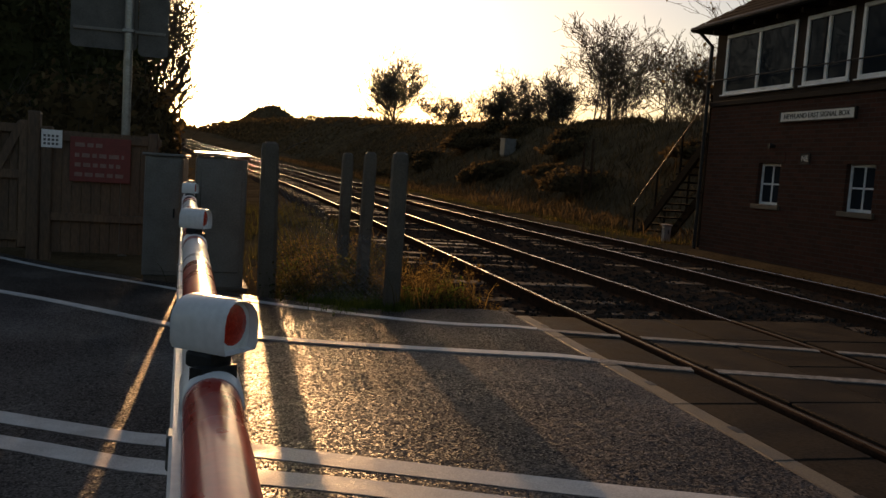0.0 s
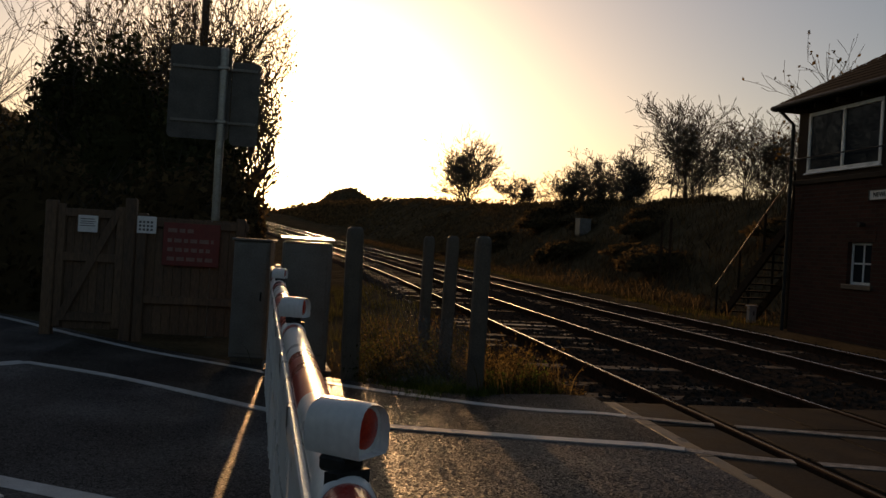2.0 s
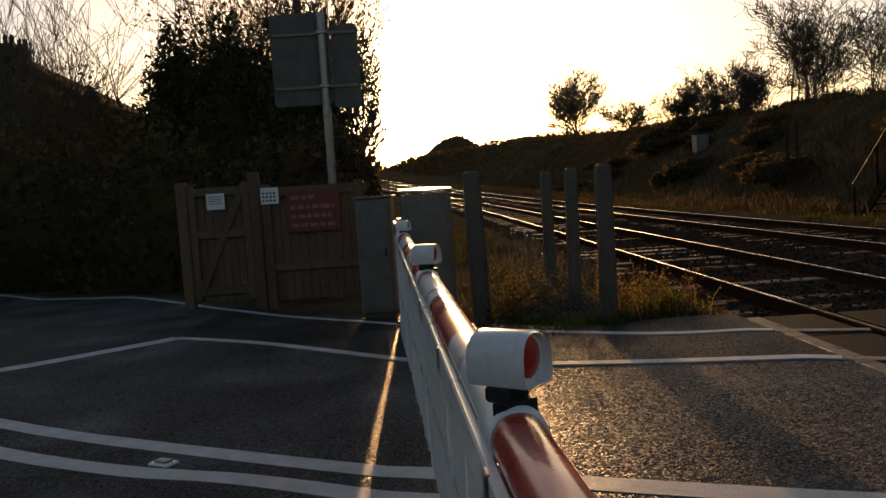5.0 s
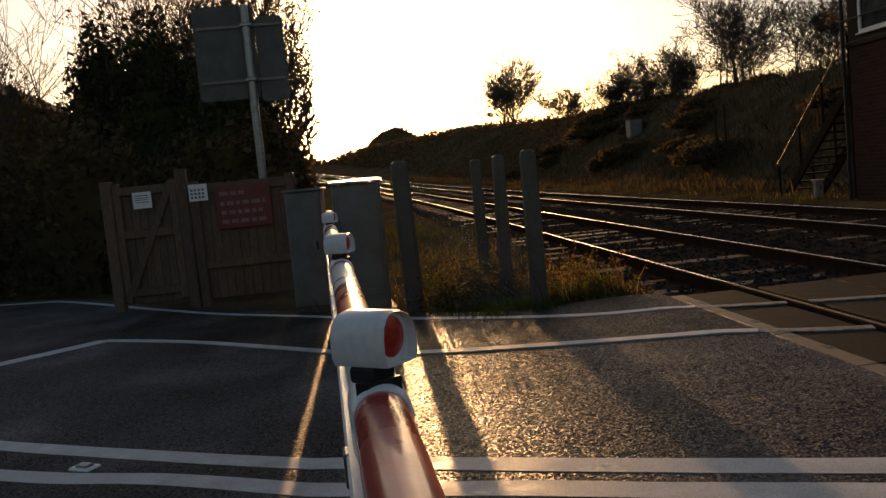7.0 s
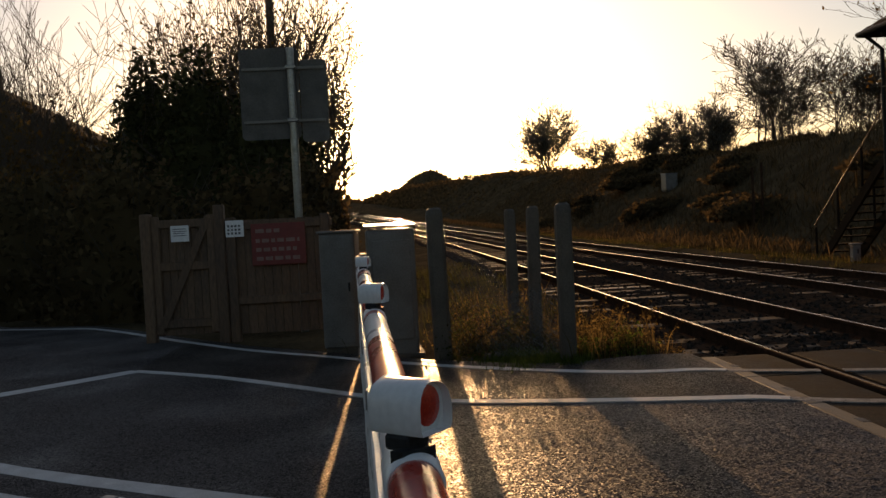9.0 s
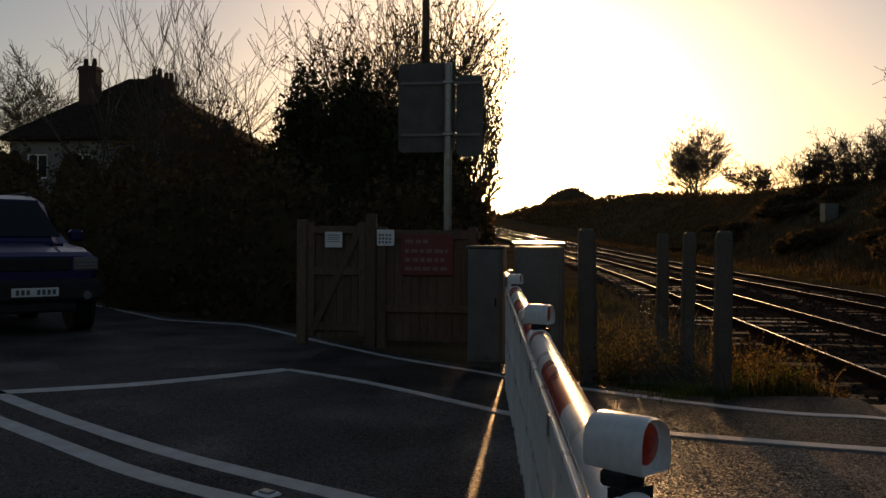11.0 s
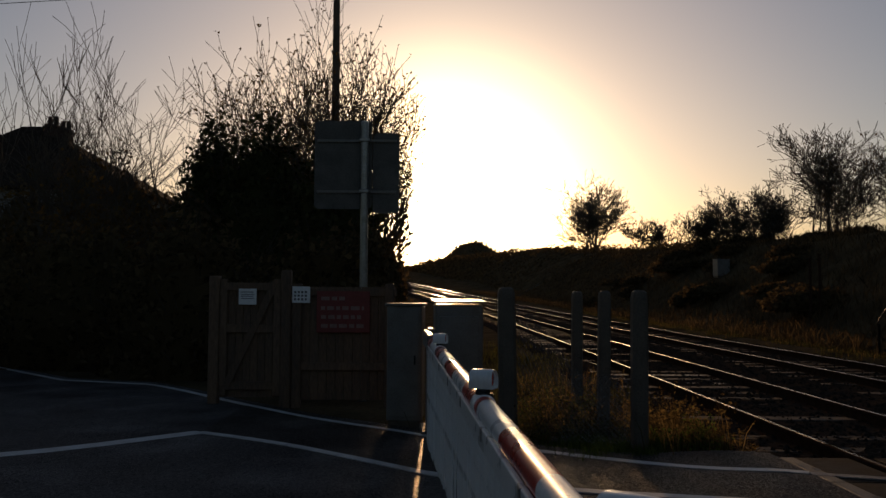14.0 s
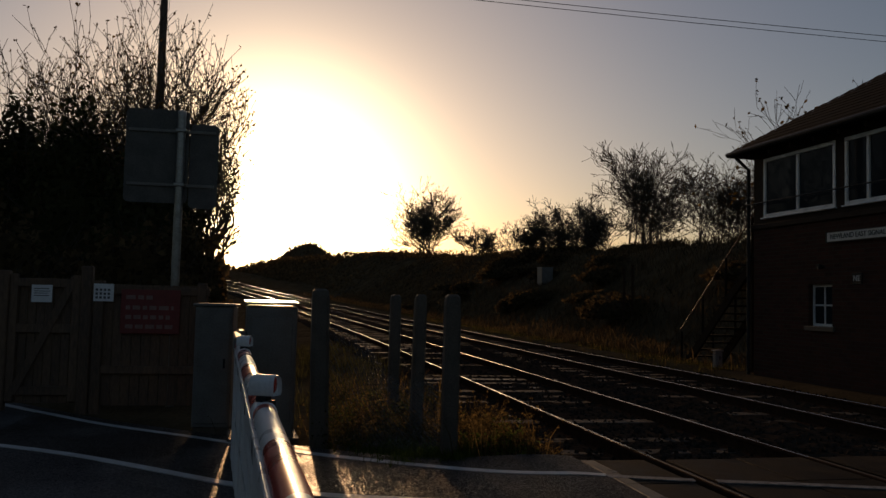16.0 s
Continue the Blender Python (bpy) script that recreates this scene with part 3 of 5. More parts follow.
# ---------------------------------------------------------------- the lifting barrier
def boom_lamp(barrier, y, z, yaw):
    """A hooded white lamp that sits across the boom, a red lens in each end."""
    outline = [(-0.040, 0.0), (-0.046, 0.012), (-0.046, 0.050), (-0.041, 0.068), (-0.030, 0.081), (-0.015, 0.088), (0.0, 0.090), (0.015, 0.088), (0.030, 0.081), (0.041, 0.068), (0.046, 0.050), (0.046, 0.012), (0.040, 0.0)]
    g = Geo()
    n = len(outline)
    for x, grow in ((-0.060, 0.97), (-0.053, 1.0), (0.053, 1.0), (0.060, 0.97)):
        g.v += [(x + math.copysign(max(0.0, (0.046 + math.copysign(u, x * u)) / 0.092) * (0.018 if x > 0 else 0.004) - 0.008 * (x > 0), x), u * grow, w * grow) for u, w in outline]
    for i in range(3):
        g.f += [(i * n + j, i * n + (j + 1) % n, (i + 1) * n + (j + 1) % n, (i + 1) * n + j) for j in range(n)]
    # recessed ends
    for x, i, s in ((-0.060, 0, 1), (0.060, 3, -1)):
        k = len(g.v)
        g.v += [(x + 0.012 * s + math.copysign(max(0.0, (0.046 + math.copysign(u, x * u)) / 0.092) * 0.006 - 0.004, x), u * 0.90, 0.004 + w * 0.90) for u, w in outline]
        for j in range(n):
            q = (i * n + j, i * n + (j + 1) % n, k + (j + 1) % n, k + j)
            g.f.append(q if s > 0 else q[::-1])
        g.f.append(tuple(range(k, k + n)))
    lamp = part("boom_lamp", g, WHITE, barrier, "white hooded warning lamp", True)
    lamp.matrix_basis = pose(0, y, z, 0, 0, yaw) @ Matrix.Diagonal((0.79, 0.87, 0.90, 1))
    for s in (-1, 1):
        lens = Geo()
        ring = 16
        for r, d in ((0.037, 0.046), (0.035, 0.052), (0.020, 0.056), (0.0005, 0.057)):
            lens.v += [(s * d, -0.004 * s + r * math.cos(2 * math.pi * k / ring), 0.046 + r * math.sin(2 * math.pi * k / ring)) for k in range(ring)]
        for i in range(3):
            lens.f += [(i * ring + k, i * ring + (k + 1) % ring, (i + 1) * ring + (k + 1) % ring, (i + 1) * ring + k)[::s] for k in range(ring)]
        part("lens", lens, LENS, lamp, "round red lens", smooth=True)
    br = Geo().box(-0.028, 0.034, -0.045, 0.02, -0.028, 0.0, 0.006)
    br.prism([(0.0, -0.05), (0.03, -0.05), (0.05, 0.02), (0.02, 0.02)], -0.100, -0.02, Matrix.Translation((0.012, -0.02, 0)))
    part("bracket", br, BLACK, lamp, "black clamp bracket")


def level_barrier():
    yaw = 3.2
    ox, oy = 0.822, 8.7          # hinge end of the boom
    b = thing("level_crossing_barrier", pose(ox, oy, -0.2, 0, 0, yaw), "lowered red and white level crossing barrier with skirt", "barrier")
    L, zb = 7.55, 1.017          # boom runs along local -y
    def radius(y):
        return 0.041 + 0.012 * (y + L) / L
    # bands, from the tip
    edges = [0.0, 0.62]
    while edges[-1] < L:
        edges.append(edges[-1] + 0.70)
    edges[-1] = L
    for i in range(len(edges) - 1):
        y0, y1 = -L + edges[i], -L + edges[i + 1]
        part("boom_band", Geo().tube([(0, y0, zb), (0, (y0 + y1) / 2, zb), (0, y1, zb)], [radius(y0), radius((y0 + y1) / 2), radius(y1)], 28, i in (0, len(edges) - 2)), RED if i % 2 == 0 else WHITE, b, "red band" if i % 2 == 0 else "white band", smooth=True)
    for y, turn in ((-6.90, -42), (-4.65, -27), (-1.36, -22)):
        part("collar", Geo().tube([(0, y - 0.075, zb), (0, y - 0.068, zb), (0, y + 0.05, zb)], [radius(y) + 0.001, radius(y) + 0.005, radius(y) + 0.005], 28), WHITE, b, smooth=True)
        boom_lamp(b, y, zb + 0.070, turn)
    # skirt: a rail under the boom and white slats hung from it
    part("skirt_rail", Geo().box(-0.058, -0.038, -L + 0.05, -0.05, zb - 0.10, zb - 0.02, 0.004), WHITE, b)
    def hem(y):
        return 0.58 + (y + L) * (0.06 - 0.58) / L     # the skirt is cut shorter towards the tip
    y0, y1 = -L + 0.05, -0.05
    low = Geo().add([(x, y, hem(y) + z) for y in (y0, y1) for x in (-0.054, -0.042) for z in (0.02, 0.055)], [(0, 2, 3, 1), (4, 5, 7, 6), (0, 1, 5, 4), (2, 6, 7, 3), (1, 3, 7, 5), (0, 4, 6, 2)])
    part("skirt_rail", low, WHITE, b)
    for i in range(8):
        part("hanger", Geo().box(-0.062, -0.020, -L + 0.5 + i * 0.95, -L + 0.54 + i * 0.95, zb - 0.07, zb - 0.02, 0.003), GALV, b)
    slat = Geo().box(-0.004, 0.004, -0.025, 0.025, -1.0, 0.0, 0.002).mesh("slat", WHITE)
    rnd = random.Random(3)
    y = -L + 0.12
    while y < -0.1:
        p = part("slat", slat, None, b)
        p.matrix_basis = pose(-0.048, y, zb - 0.08, 0, rnd.uniform(-0.8, 0.8), rnd.uniform(-6, 6)) @ Matrix.Diagonal((1, 1, zb - 0.08 - hem(y), 1))
        y += 0.066
    # the machine that lifts it
    ped = part("pedestal", Geo().box(0.07, 0.585, 0.85, 1.40, 0.0, 1.376, 0.02), GREY_STEEL, b, "grey steel barrier machine housing")
    part("lid", Geo().box(-0.285, 0.285, -0.305, 0.305, 0.0, 0.03, 0.010, pose(0.325, 1.125, 1.392, 1.7, 0, 0)), WET_LID, ped, "wet shining metal lid")
    part("door", Geo().box(0.12, 0.535, 0.835, 0.85, 0.18, 1.25, 0.006), GREY_STEEL, ped)
    part("arm", Geo().box(-0.06, 0.02, -0.15, 1.1, zb - 0.08, zb + 0.08, 0.015), GREY_STEEL, b)
    part("boom_carrier", Geo().box(-0.018, 0.068, 0.80, 1.25, 0.0, zb + 0.10, 0.02), GREY_STEEL, b, "grey steel boom carrier beside the housing")
    part("plinth", Geo().box(-0.08, 0.64, 0.78, 1.46, -0.02, 0.03, 0.01), CONCRETE, b)


level_barrier()


def cabinet(name, m, w, d, h, label, material=GREY_STEEL):
    c = thing(name, m, label, "cabinet")
    body = part("body", Geo().box(-w / 2, w / 2, -d / 2, d / 2, 0.05, h - 0.03, 0.012), material, c)
    part("roof", Geo().box(-w / 2 - 0.025, w / 2 + 0.025, -d / 2 - 0.025, d / 2 + 0.025, h - 0.03, h, 0.008), material, c)
    part("plinth", Geo().box(-w / 2 + 0.02, w / 2 - 0.02, -d / 2 + 0.02, d / 2 - 0.02, -0.05, 0.05), CONCRETE, c)
    part("door", Geo().box(-w / 2 + 0.03, w / 2 - 0.03, -d / 2 - 0.014, -d / 2, 0.1, h - 0.07, 0.004), material, body)
    part("handle", Geo().box(w / 2 - 0.09, w / 2 - 0.07, -d / 2 - 0.035, -d / 2 - 0.014, h * 0.5, h * 0.5 + 0.1, 0.004), BLACK, body)


cabinet("equipment_cabinet", pose(0.502, 10.35, -0.2, 0, 0, -3), 0.40, 0.5, 1.38, "tall narrow grey steel equipment cabinet beside the barrier")
cabinet("relay_cabinet", pose(16.3, 47, land_z(16.3, 47) - 0.05, 0, 0, 10), 0.72, 0.55, 0.98, "pale grey relay cabinet on the railway bank")
cabinet("cable_box", pose(10.75, 17.85, land_z(10.75, 17.85) - 0.02, 0, 0, 0), 0.17, 0.13, 0.44, "small pale box standing by the signal box stairs", RENDERED)


for x in (13.65, 13.98):
    mp = thing("marker_post", pose(x, 29.7, land_z(x, 29.7) - 0.1), "thin dark upright post on the bank", "post", "posts on the bank")
    part("shaft", Geo().box(-0.035, 0.035, -0.035, 0.035, 0, 2.3, 0.008), RUST, mp)
    part("cap", Geo().box(-0.045, 0.045, -0.045, 0.045, 2.3, 2.33, 0.006), RUST, mp)


# ---------------------------------------------------------------- concrete post and chain-link fence
def fence_post(m, h, parent, w=0.062):
    g = Geo()
    ring = [(-w, -w * 0.6), (-w * 0.6, -w), (w * 0.6, -w), (w, -w * 0.6), (w, w * 0.6), (w * 0.6, w), (-w * 0.6, w), (-w, w * 0.6)]
    levels = [(-0.3, 1.04), (h * 0.3, 1.0), (h * 0.62, 1.02), (h - 0.07, 0.97), (h - 0.02, 0.86), (h, 0.55)]
    for z, k in levels:
        g.v += [tuple(m @ Vector((x * k + 0.004 * noise.noise(Vector((z * 7, i, w))), y * k, z))) for i, (x, y) in enumerate(ring)]
    for j in range(len(levels) - 1):
        g.f += [(j * 8 + i, j * 8 + (i + 1) % 8, j * 8 + 8 + (i + 1) % 8, j * 8 + 8 + i) for i in range(8)]
    g.f.append(tuple(range(40, 48)))
    part("post", g, CONCRETE, parent)


def chain_link():
    f = thing("chain_link_fence", pose(2.65, 7.95, -0.06), "sagging chain-link fence on rough concrete posts", "fence")
    line = [(0, 0), (-0.12, 1.05), (-0.14, 2.55)]
    corner = (-1.07, 1.0)
    for i, (x, y) in enumerate(line):
        fence_post(pose(x, y, -0.05, 0.6 * (-1) ** i, 1.0 * (i % 2), 4), 1.44, f, (0.068, 0.06, 0.062)[i])
    fence_post(pose(*corner, -0.14, 0, -1, 3), 1.56, f, 0.085)
    # the netting has come away from its top wire and hangs lower towards the near post
    rnd = random.Random(61)
    wires = Geo()
    pitch, height = 0.060, 1.0
    for (xa, ya), (xb, yb), t0, t1 in ((corner, line[0], 1.30, 0.66),):
        ln = math.hypot(xb - xa, yb - ya)
        k = int(ln / pitch)
        def at(u, w):
            f = min(1, max(0, u / ln))
            top = t0 + (t1 - t0) * smooth_step(0.0, 0.62, f) - 0.05 * math.sin(math.pi * f)
            return (xa + (xb - xa) * f + 0.07 * math.sin(u * 3.1) * w, ya + (yb - ya) * f + 0.05 * math.sin(u * 4.7 + 1) * w, -0.02 + w * top)
        for s in range(-int(height / pitch), k):
            for sign in (1, -1):
                pts = []
                for j in range(0, 17):
                    w = height * j / 16
                    u = s * pitch + (w if sign > 0 else height - w)
                    if 0 <= u <= ln:
                        q = at(u, w)
                        pts.append((q[0] + 0.004 * (-1) ** j + rnd.gauss(0, 0.003), q[1] + 0.004 * (-1) ** j + rnd.gauss(0, 0.003), q[2] + rnd.gauss(0, 0.005)))
                if len(pts) > 1:
                    wires.tube(pts, 0.0018, 6, False)
    part("mesh", wires, WIRE, f, "slack galvanised chain-link mesh", smooth=True)
    part("strand", Geo().tube([(corner[0], corner[1], 1.28), (corner[0] + 0.30, corner[1] - 0.25, 1.46), (corner[0] + 0.34, corner[1] - 0.26, 1.52)], 0.002, 4), WIRE, f, "loose end of wire")
    part("strand", Geo().tube([(x, y, 0.62) for x, y in line], 0.002, 4), WIRE, f)


chain_link()


# ---------------------------------------------------------------- gate, notices and road sign
def paper_notice(m, w, h, bars, label):
    n = thing("notice", m, label, "notice", "gate notices")
    part("sheet", Geo().box(-w / 2, w / 2, -0.004, 0.0, -h / 2, h / 2), PAPER, n)
    for x0, x1, z0, z1 in bars:
        part("print_bar", Geo().box(x0 * w, x1 * w, -0.0065, -0.004, z0 * h, z1 * h), INK, n)


def timber_gate():
    """Boarded gate with a diagonal brace, and a boarded fence beside it."""
    y, z0 = 12.0, -0.2
    g = thing("wooden_gate", pose(-1.7, y, z0), "weathered timber gate with a diagonal brace", "gate")
    for x in (-0.47, 0.50):
        part("gate_post", Geo().box(x - 0.07, x + 0.07, -0.07, 0.07, -0.2, 1.72 if x < 0 else 1.80, 0.015), TIMBER, g)
    for z in (0.18, 0.95, 1.52):
        part("gate_rail", Geo().box(-0.40, 0.43, -0.03, 0.02, z, z + 0.11, 0.008), TIMBER, g)
    for x in (-0.40, 0.33):
        part("stile", Geo().box(x, x + 0.10, -0.034, 0.016, 0.10, 1.68, 0.008), TIMBER, g)
    part("brace", Geo().box(-0.05, 0.05, -0.036, -0.006, -0.80, 0.80, 0.006, pose(0.02, 0, 0.92, 0, 25, 0)), TIMBER, g)
    x = -0.39
    while x < 0.42:
        part("board", Geo().box(x, x + 0.095, 0.022, 0.04, 0.08, 1.62, 0.004), TIMBER, g)
        x += 0.101
    f = thing("timber_fence", pose(-1.05, y, z0), "dark weathered close-boarded timber fence with rails", "fence")
    for x in (0.0, 1.25):
        part("post", Geo().box(x - 0.06, x + 0.06, -0.06, 0.06, -0.2, 1.62, 0.012), TIMBER, f)
    for z in (0.45, 1.45):
        part("rail", Geo().box(0.0, 1.35, -0.045, 0.0, z, z + 0.10, 0.008), TIMBER, f)
    x = 0.06
    while x < 1.30:
        part("board", Geo().box(x, x + 0.11, 0.003, 0.022, 0.05, 1.58, 0.004), TIMBER, f)
        x += 0.116
    lines = [(-0.38, 0.34, 0.26, 0.31), (-0.38, 0.38, 0.12, 0.16), (-0.38, 0.30, 0.0, 0.04), (-0.38, 0.36, -0.14, -0.10)]
    paper_notice(pose(-1.72, y - 0.042, 1.24), 0.24, 0.215, lines, "white printed paper notice pinned to the gate")
    paper_notice(pose(-0.99, y - 0.066, 1.27), 0.24, 0.22, [(-0.4 + 0.2 * i, -0.28 + 0.2 * i, -0.35 + 0.22 * j, -0.22 + 0.22 * j) for i in range(4) for j in range(3)], "white paper notice with a chequered print")
    w = thing("warning_sign", pose(-0.42, y - 0.05, 1.02), "red trespass warning sign with dim pale lettering", "sign")
    part("panel", Geo().box(-0.36, 0.36, -0.012, 0.0, -0.26, 0.30, 0.004), SIGN_RED, w)
    for z, a, b in ((0.20, -0.30, 0.02), (0.07, -0.30, 0.28), (-0.05, -0.30, 0.24), (-0.17, -0.30, 0.30)):
        x = a
        rnd = random.Random(int(z * 100) + 50)
        while x < b:
            l = rnd.uniform(0.05, 0.12)
            part("letter_bar", Geo().box(x, min(x + l, b), -0.015, -0.012, z - 0.025, z + 0.025), DIM_LETTERING, w)
            x += l + 0.03


timber_gate()


def sign_board():
    """The back of a large road sign on a steel post."""
    s = thing("road_sign", pose(-0.22, 12.7, -0.2), "back of a large grey two-panel road sign on post", "road sign")
    part("post", Geo().tube([(0, 0, -0.2), (0, 0, 3.98)], 0.057, 16), GALV, s, "galvanised steel post", smooth=True)
    part("post_cap", Geo().tube([(0, 0, 3.98), (0, 0, 4.0)], [0.06, 0.05], 16), GALV, s)
    def plate(x0, x1, z0, z1):
        r = 0.07
        out = []
        for cx, cz, a0 in ((x1 - r, z1 - r, 0), (x0 + r, z1 - r, 90), (x0 + r, z0 + r, 180), (x1 - r, z0 + r, 270)):
            out += [(cx + r * math.cos(radians(a0 + k * 22.5)), cz + r * math.sin(radians(a0 + k * 22.5))) for k in range(5)]
        return Geo().prism(out, 0, 0.004, pose(0, 0.075, 0, 90, 0, 0))
    part("panel", plate(-0.74, 0.10, 2.72, 4.02), SIGN_BACK, s, "dull grey back of the sign panel")
    part("panel", plate(0.115, 0.50, 2.66, 3.84), SIGN_BACK, s, "dull grey back of the sign panel")
    for z in (2.95, 3.7):
        part("channel", Geo().box(-0.70, 0.46, 0.045, 0.071, z, z + 0.04, 0.004), GREY_STEEL, s)
        part("clip", Geo().box(-0.075, 0.075, -0.068, 0.05, z - 0.005, z + 0.045, 0.01), GALV, s)


sign_board()


# ---------------------------------------------------------------- signal box
def brick_surface():
    mt = surface("signal_box_brick", (0.1, 0.05, 0.03), (0.2, 0.1, 0.06), scale=3, rough=(0.85, 1.0), bump=0.0, spec=0.1)
    n, l = mt.node_tree.nodes, mt.node_tree.links
    p = n["Principled BSDF"]
    tc = n.new("ShaderNodeTexCoord"); sep = n.new("ShaderNodeSeparateXYZ"); l.new(tc.outputs["Object"], sep.inputs[0])
    add = n.new("ShaderNodeMath"); l.new(sep.outputs[0], add.inputs[0]); l.new(sep.outputs[1], add.inputs[1])
    com = n.new("ShaderNodeCombineXYZ"); l.new(add.outputs[0], com.inputs[0]); l.new(sep.outputs[2], com.inputs[1])
    br = n.new("ShaderNodeTexBrick")
    br.inputs["Scale"].default_value = 1.0
    br.inputs["Brick Width"].default_value, br.inputs["Row Height"].default_value, br.inputs["Mortar Size"].default_value = 0.225, 0.075, 0.006
    br.inputs["Color1"].default_value, br.inputs["Color2"].default_value, br.inputs["Mortar"].default_value = (0.098, 0.044, 0.031, 1), (0.064, 0.032, 0.024, 1), (0.078, 0.067, 0.056, 1)
    l.new(com.outputs[0], br.inputs["Vector"])
    mix = n.new("ShaderNodeMixRGB"); mix.blend_type = "MULTIPLY"; mix.inputs[0].default_value = 0.5
    src = p.inputs["Base Color"].links[0].from_socket
    hsv = n.new("ShaderNodeHueSaturation"); hsv.inputs["Value"].default_value = 4.5; hsv.inputs["Saturation"].default_value = 0.5
    l.new(src, hsv.inputs["Color"])
    l.new(br.outputs["Color"], mix.inputs[1]); l.new(hsv.outputs[0], mix.inputs[2]); l.new(mix.outputs[0], p.inputs["Base Color"])
    bp = n.new("ShaderNodeBump"); bp.inputs["Strength"].default_value = 0.6; bp.inputs["Distance"].default_value = 0.008; bp.invert = True
    l.new(br.outputs["Fac"], bp.inputs["Height"]); l.new(bp.outputs[0], p.inputs["Normal"])
    return mt


WALL_BRICK = brick_surface()
# darkened to stand for the shade that falls on the stairs
SHADED_STAIR_TIMBER = surface("shaded_stair_timber", (0.010, 0.008, 0.006), (0.026, 0.019, 0.014), scale=5, rough=(0.8, 0.95), bump=0.3, stretch=(1, 1, 0.2), spec=0.03)
BROWN_PAINT = surface("brown_boarding", (0.022, 0.014, 0.010), (0.05, 0.033, 0.024), scale=5, rough=(0.7, 0.9), bump=0.3, stretch=(1, 1, 0.2), spec=0.15)


def holed_wall(u0, u1, z0, z1, holes, near, far, along_x=False):
    """One wall in u and z, between two depths, with openings that go through it."""
    us = sorted({u0, u1, *[h[0] for h in holes], *[h[1] for h in holes]})
    zs = sorted({z0, z1, *[h[2] for h in holes], *[h[3] for h in holes]})
    nu, nz = len(us), len(zs)
    g = Geo()
    for d in (near, far):
        g.v += [(u, d, z) if along_x else (d, u, z) for z in zs for u in us]
    k = nu * nz
    def solid_cell(i, j):
        if not (0 <= i < nu - 1 and 0 <= j < nz - 1):
            return False
        a, b, c, d = us[i], us[i + 1], zs[j], zs[j + 1]
        return not any(h[0] <= a and b <= h[1] and h[2] <= c and d <= h[3] for h in holes)
    for j in range(nz - 1):
        for i in range(nu - 1):
            if not solid_cell(i, j):
                continue
            a, b, c, d = j * nu + i, j * nu + i + 1, (j + 1) * nu + i + 1, (j + 1) * nu + i
            g.f += [(a, b, c, d), (a + k, d + k, c + k, b + k)]
            for (p, q), (x, y) in (((a, b), (i, j - 1)), ((b, c), (i + 1, j)), ((c, d), (i, j + 1)), ((d, a), (i - 1, j))):
                if not solid_cell(x, y):
                    g.f.append((p, p + k, q + k, q))
    return g


def text_part(words, size, m, material, parent, name):
    cu = bpy.data.curves.new(name, "FONT")
    cu.body, cu.size, cu.align_x, cu.align_y, cu.extrude = words, size, "CENTER", "CENTER", 0.003
    tmp = bpy.data.objects.new(name, cu)
    scene.collection.objects.link(tmp)
    dg = bpy.context.evaluated_depsgraph_get()
    me = bpy.data.meshes.new_from_object(tmp.evaluated_get(dg))
    bpy.data.objects.remove(tmp)
    me.materials.clear(); me.materials.append(material)
    ob = part(name, me, material, parent)
    ob.matrix_basis = m
    return ob


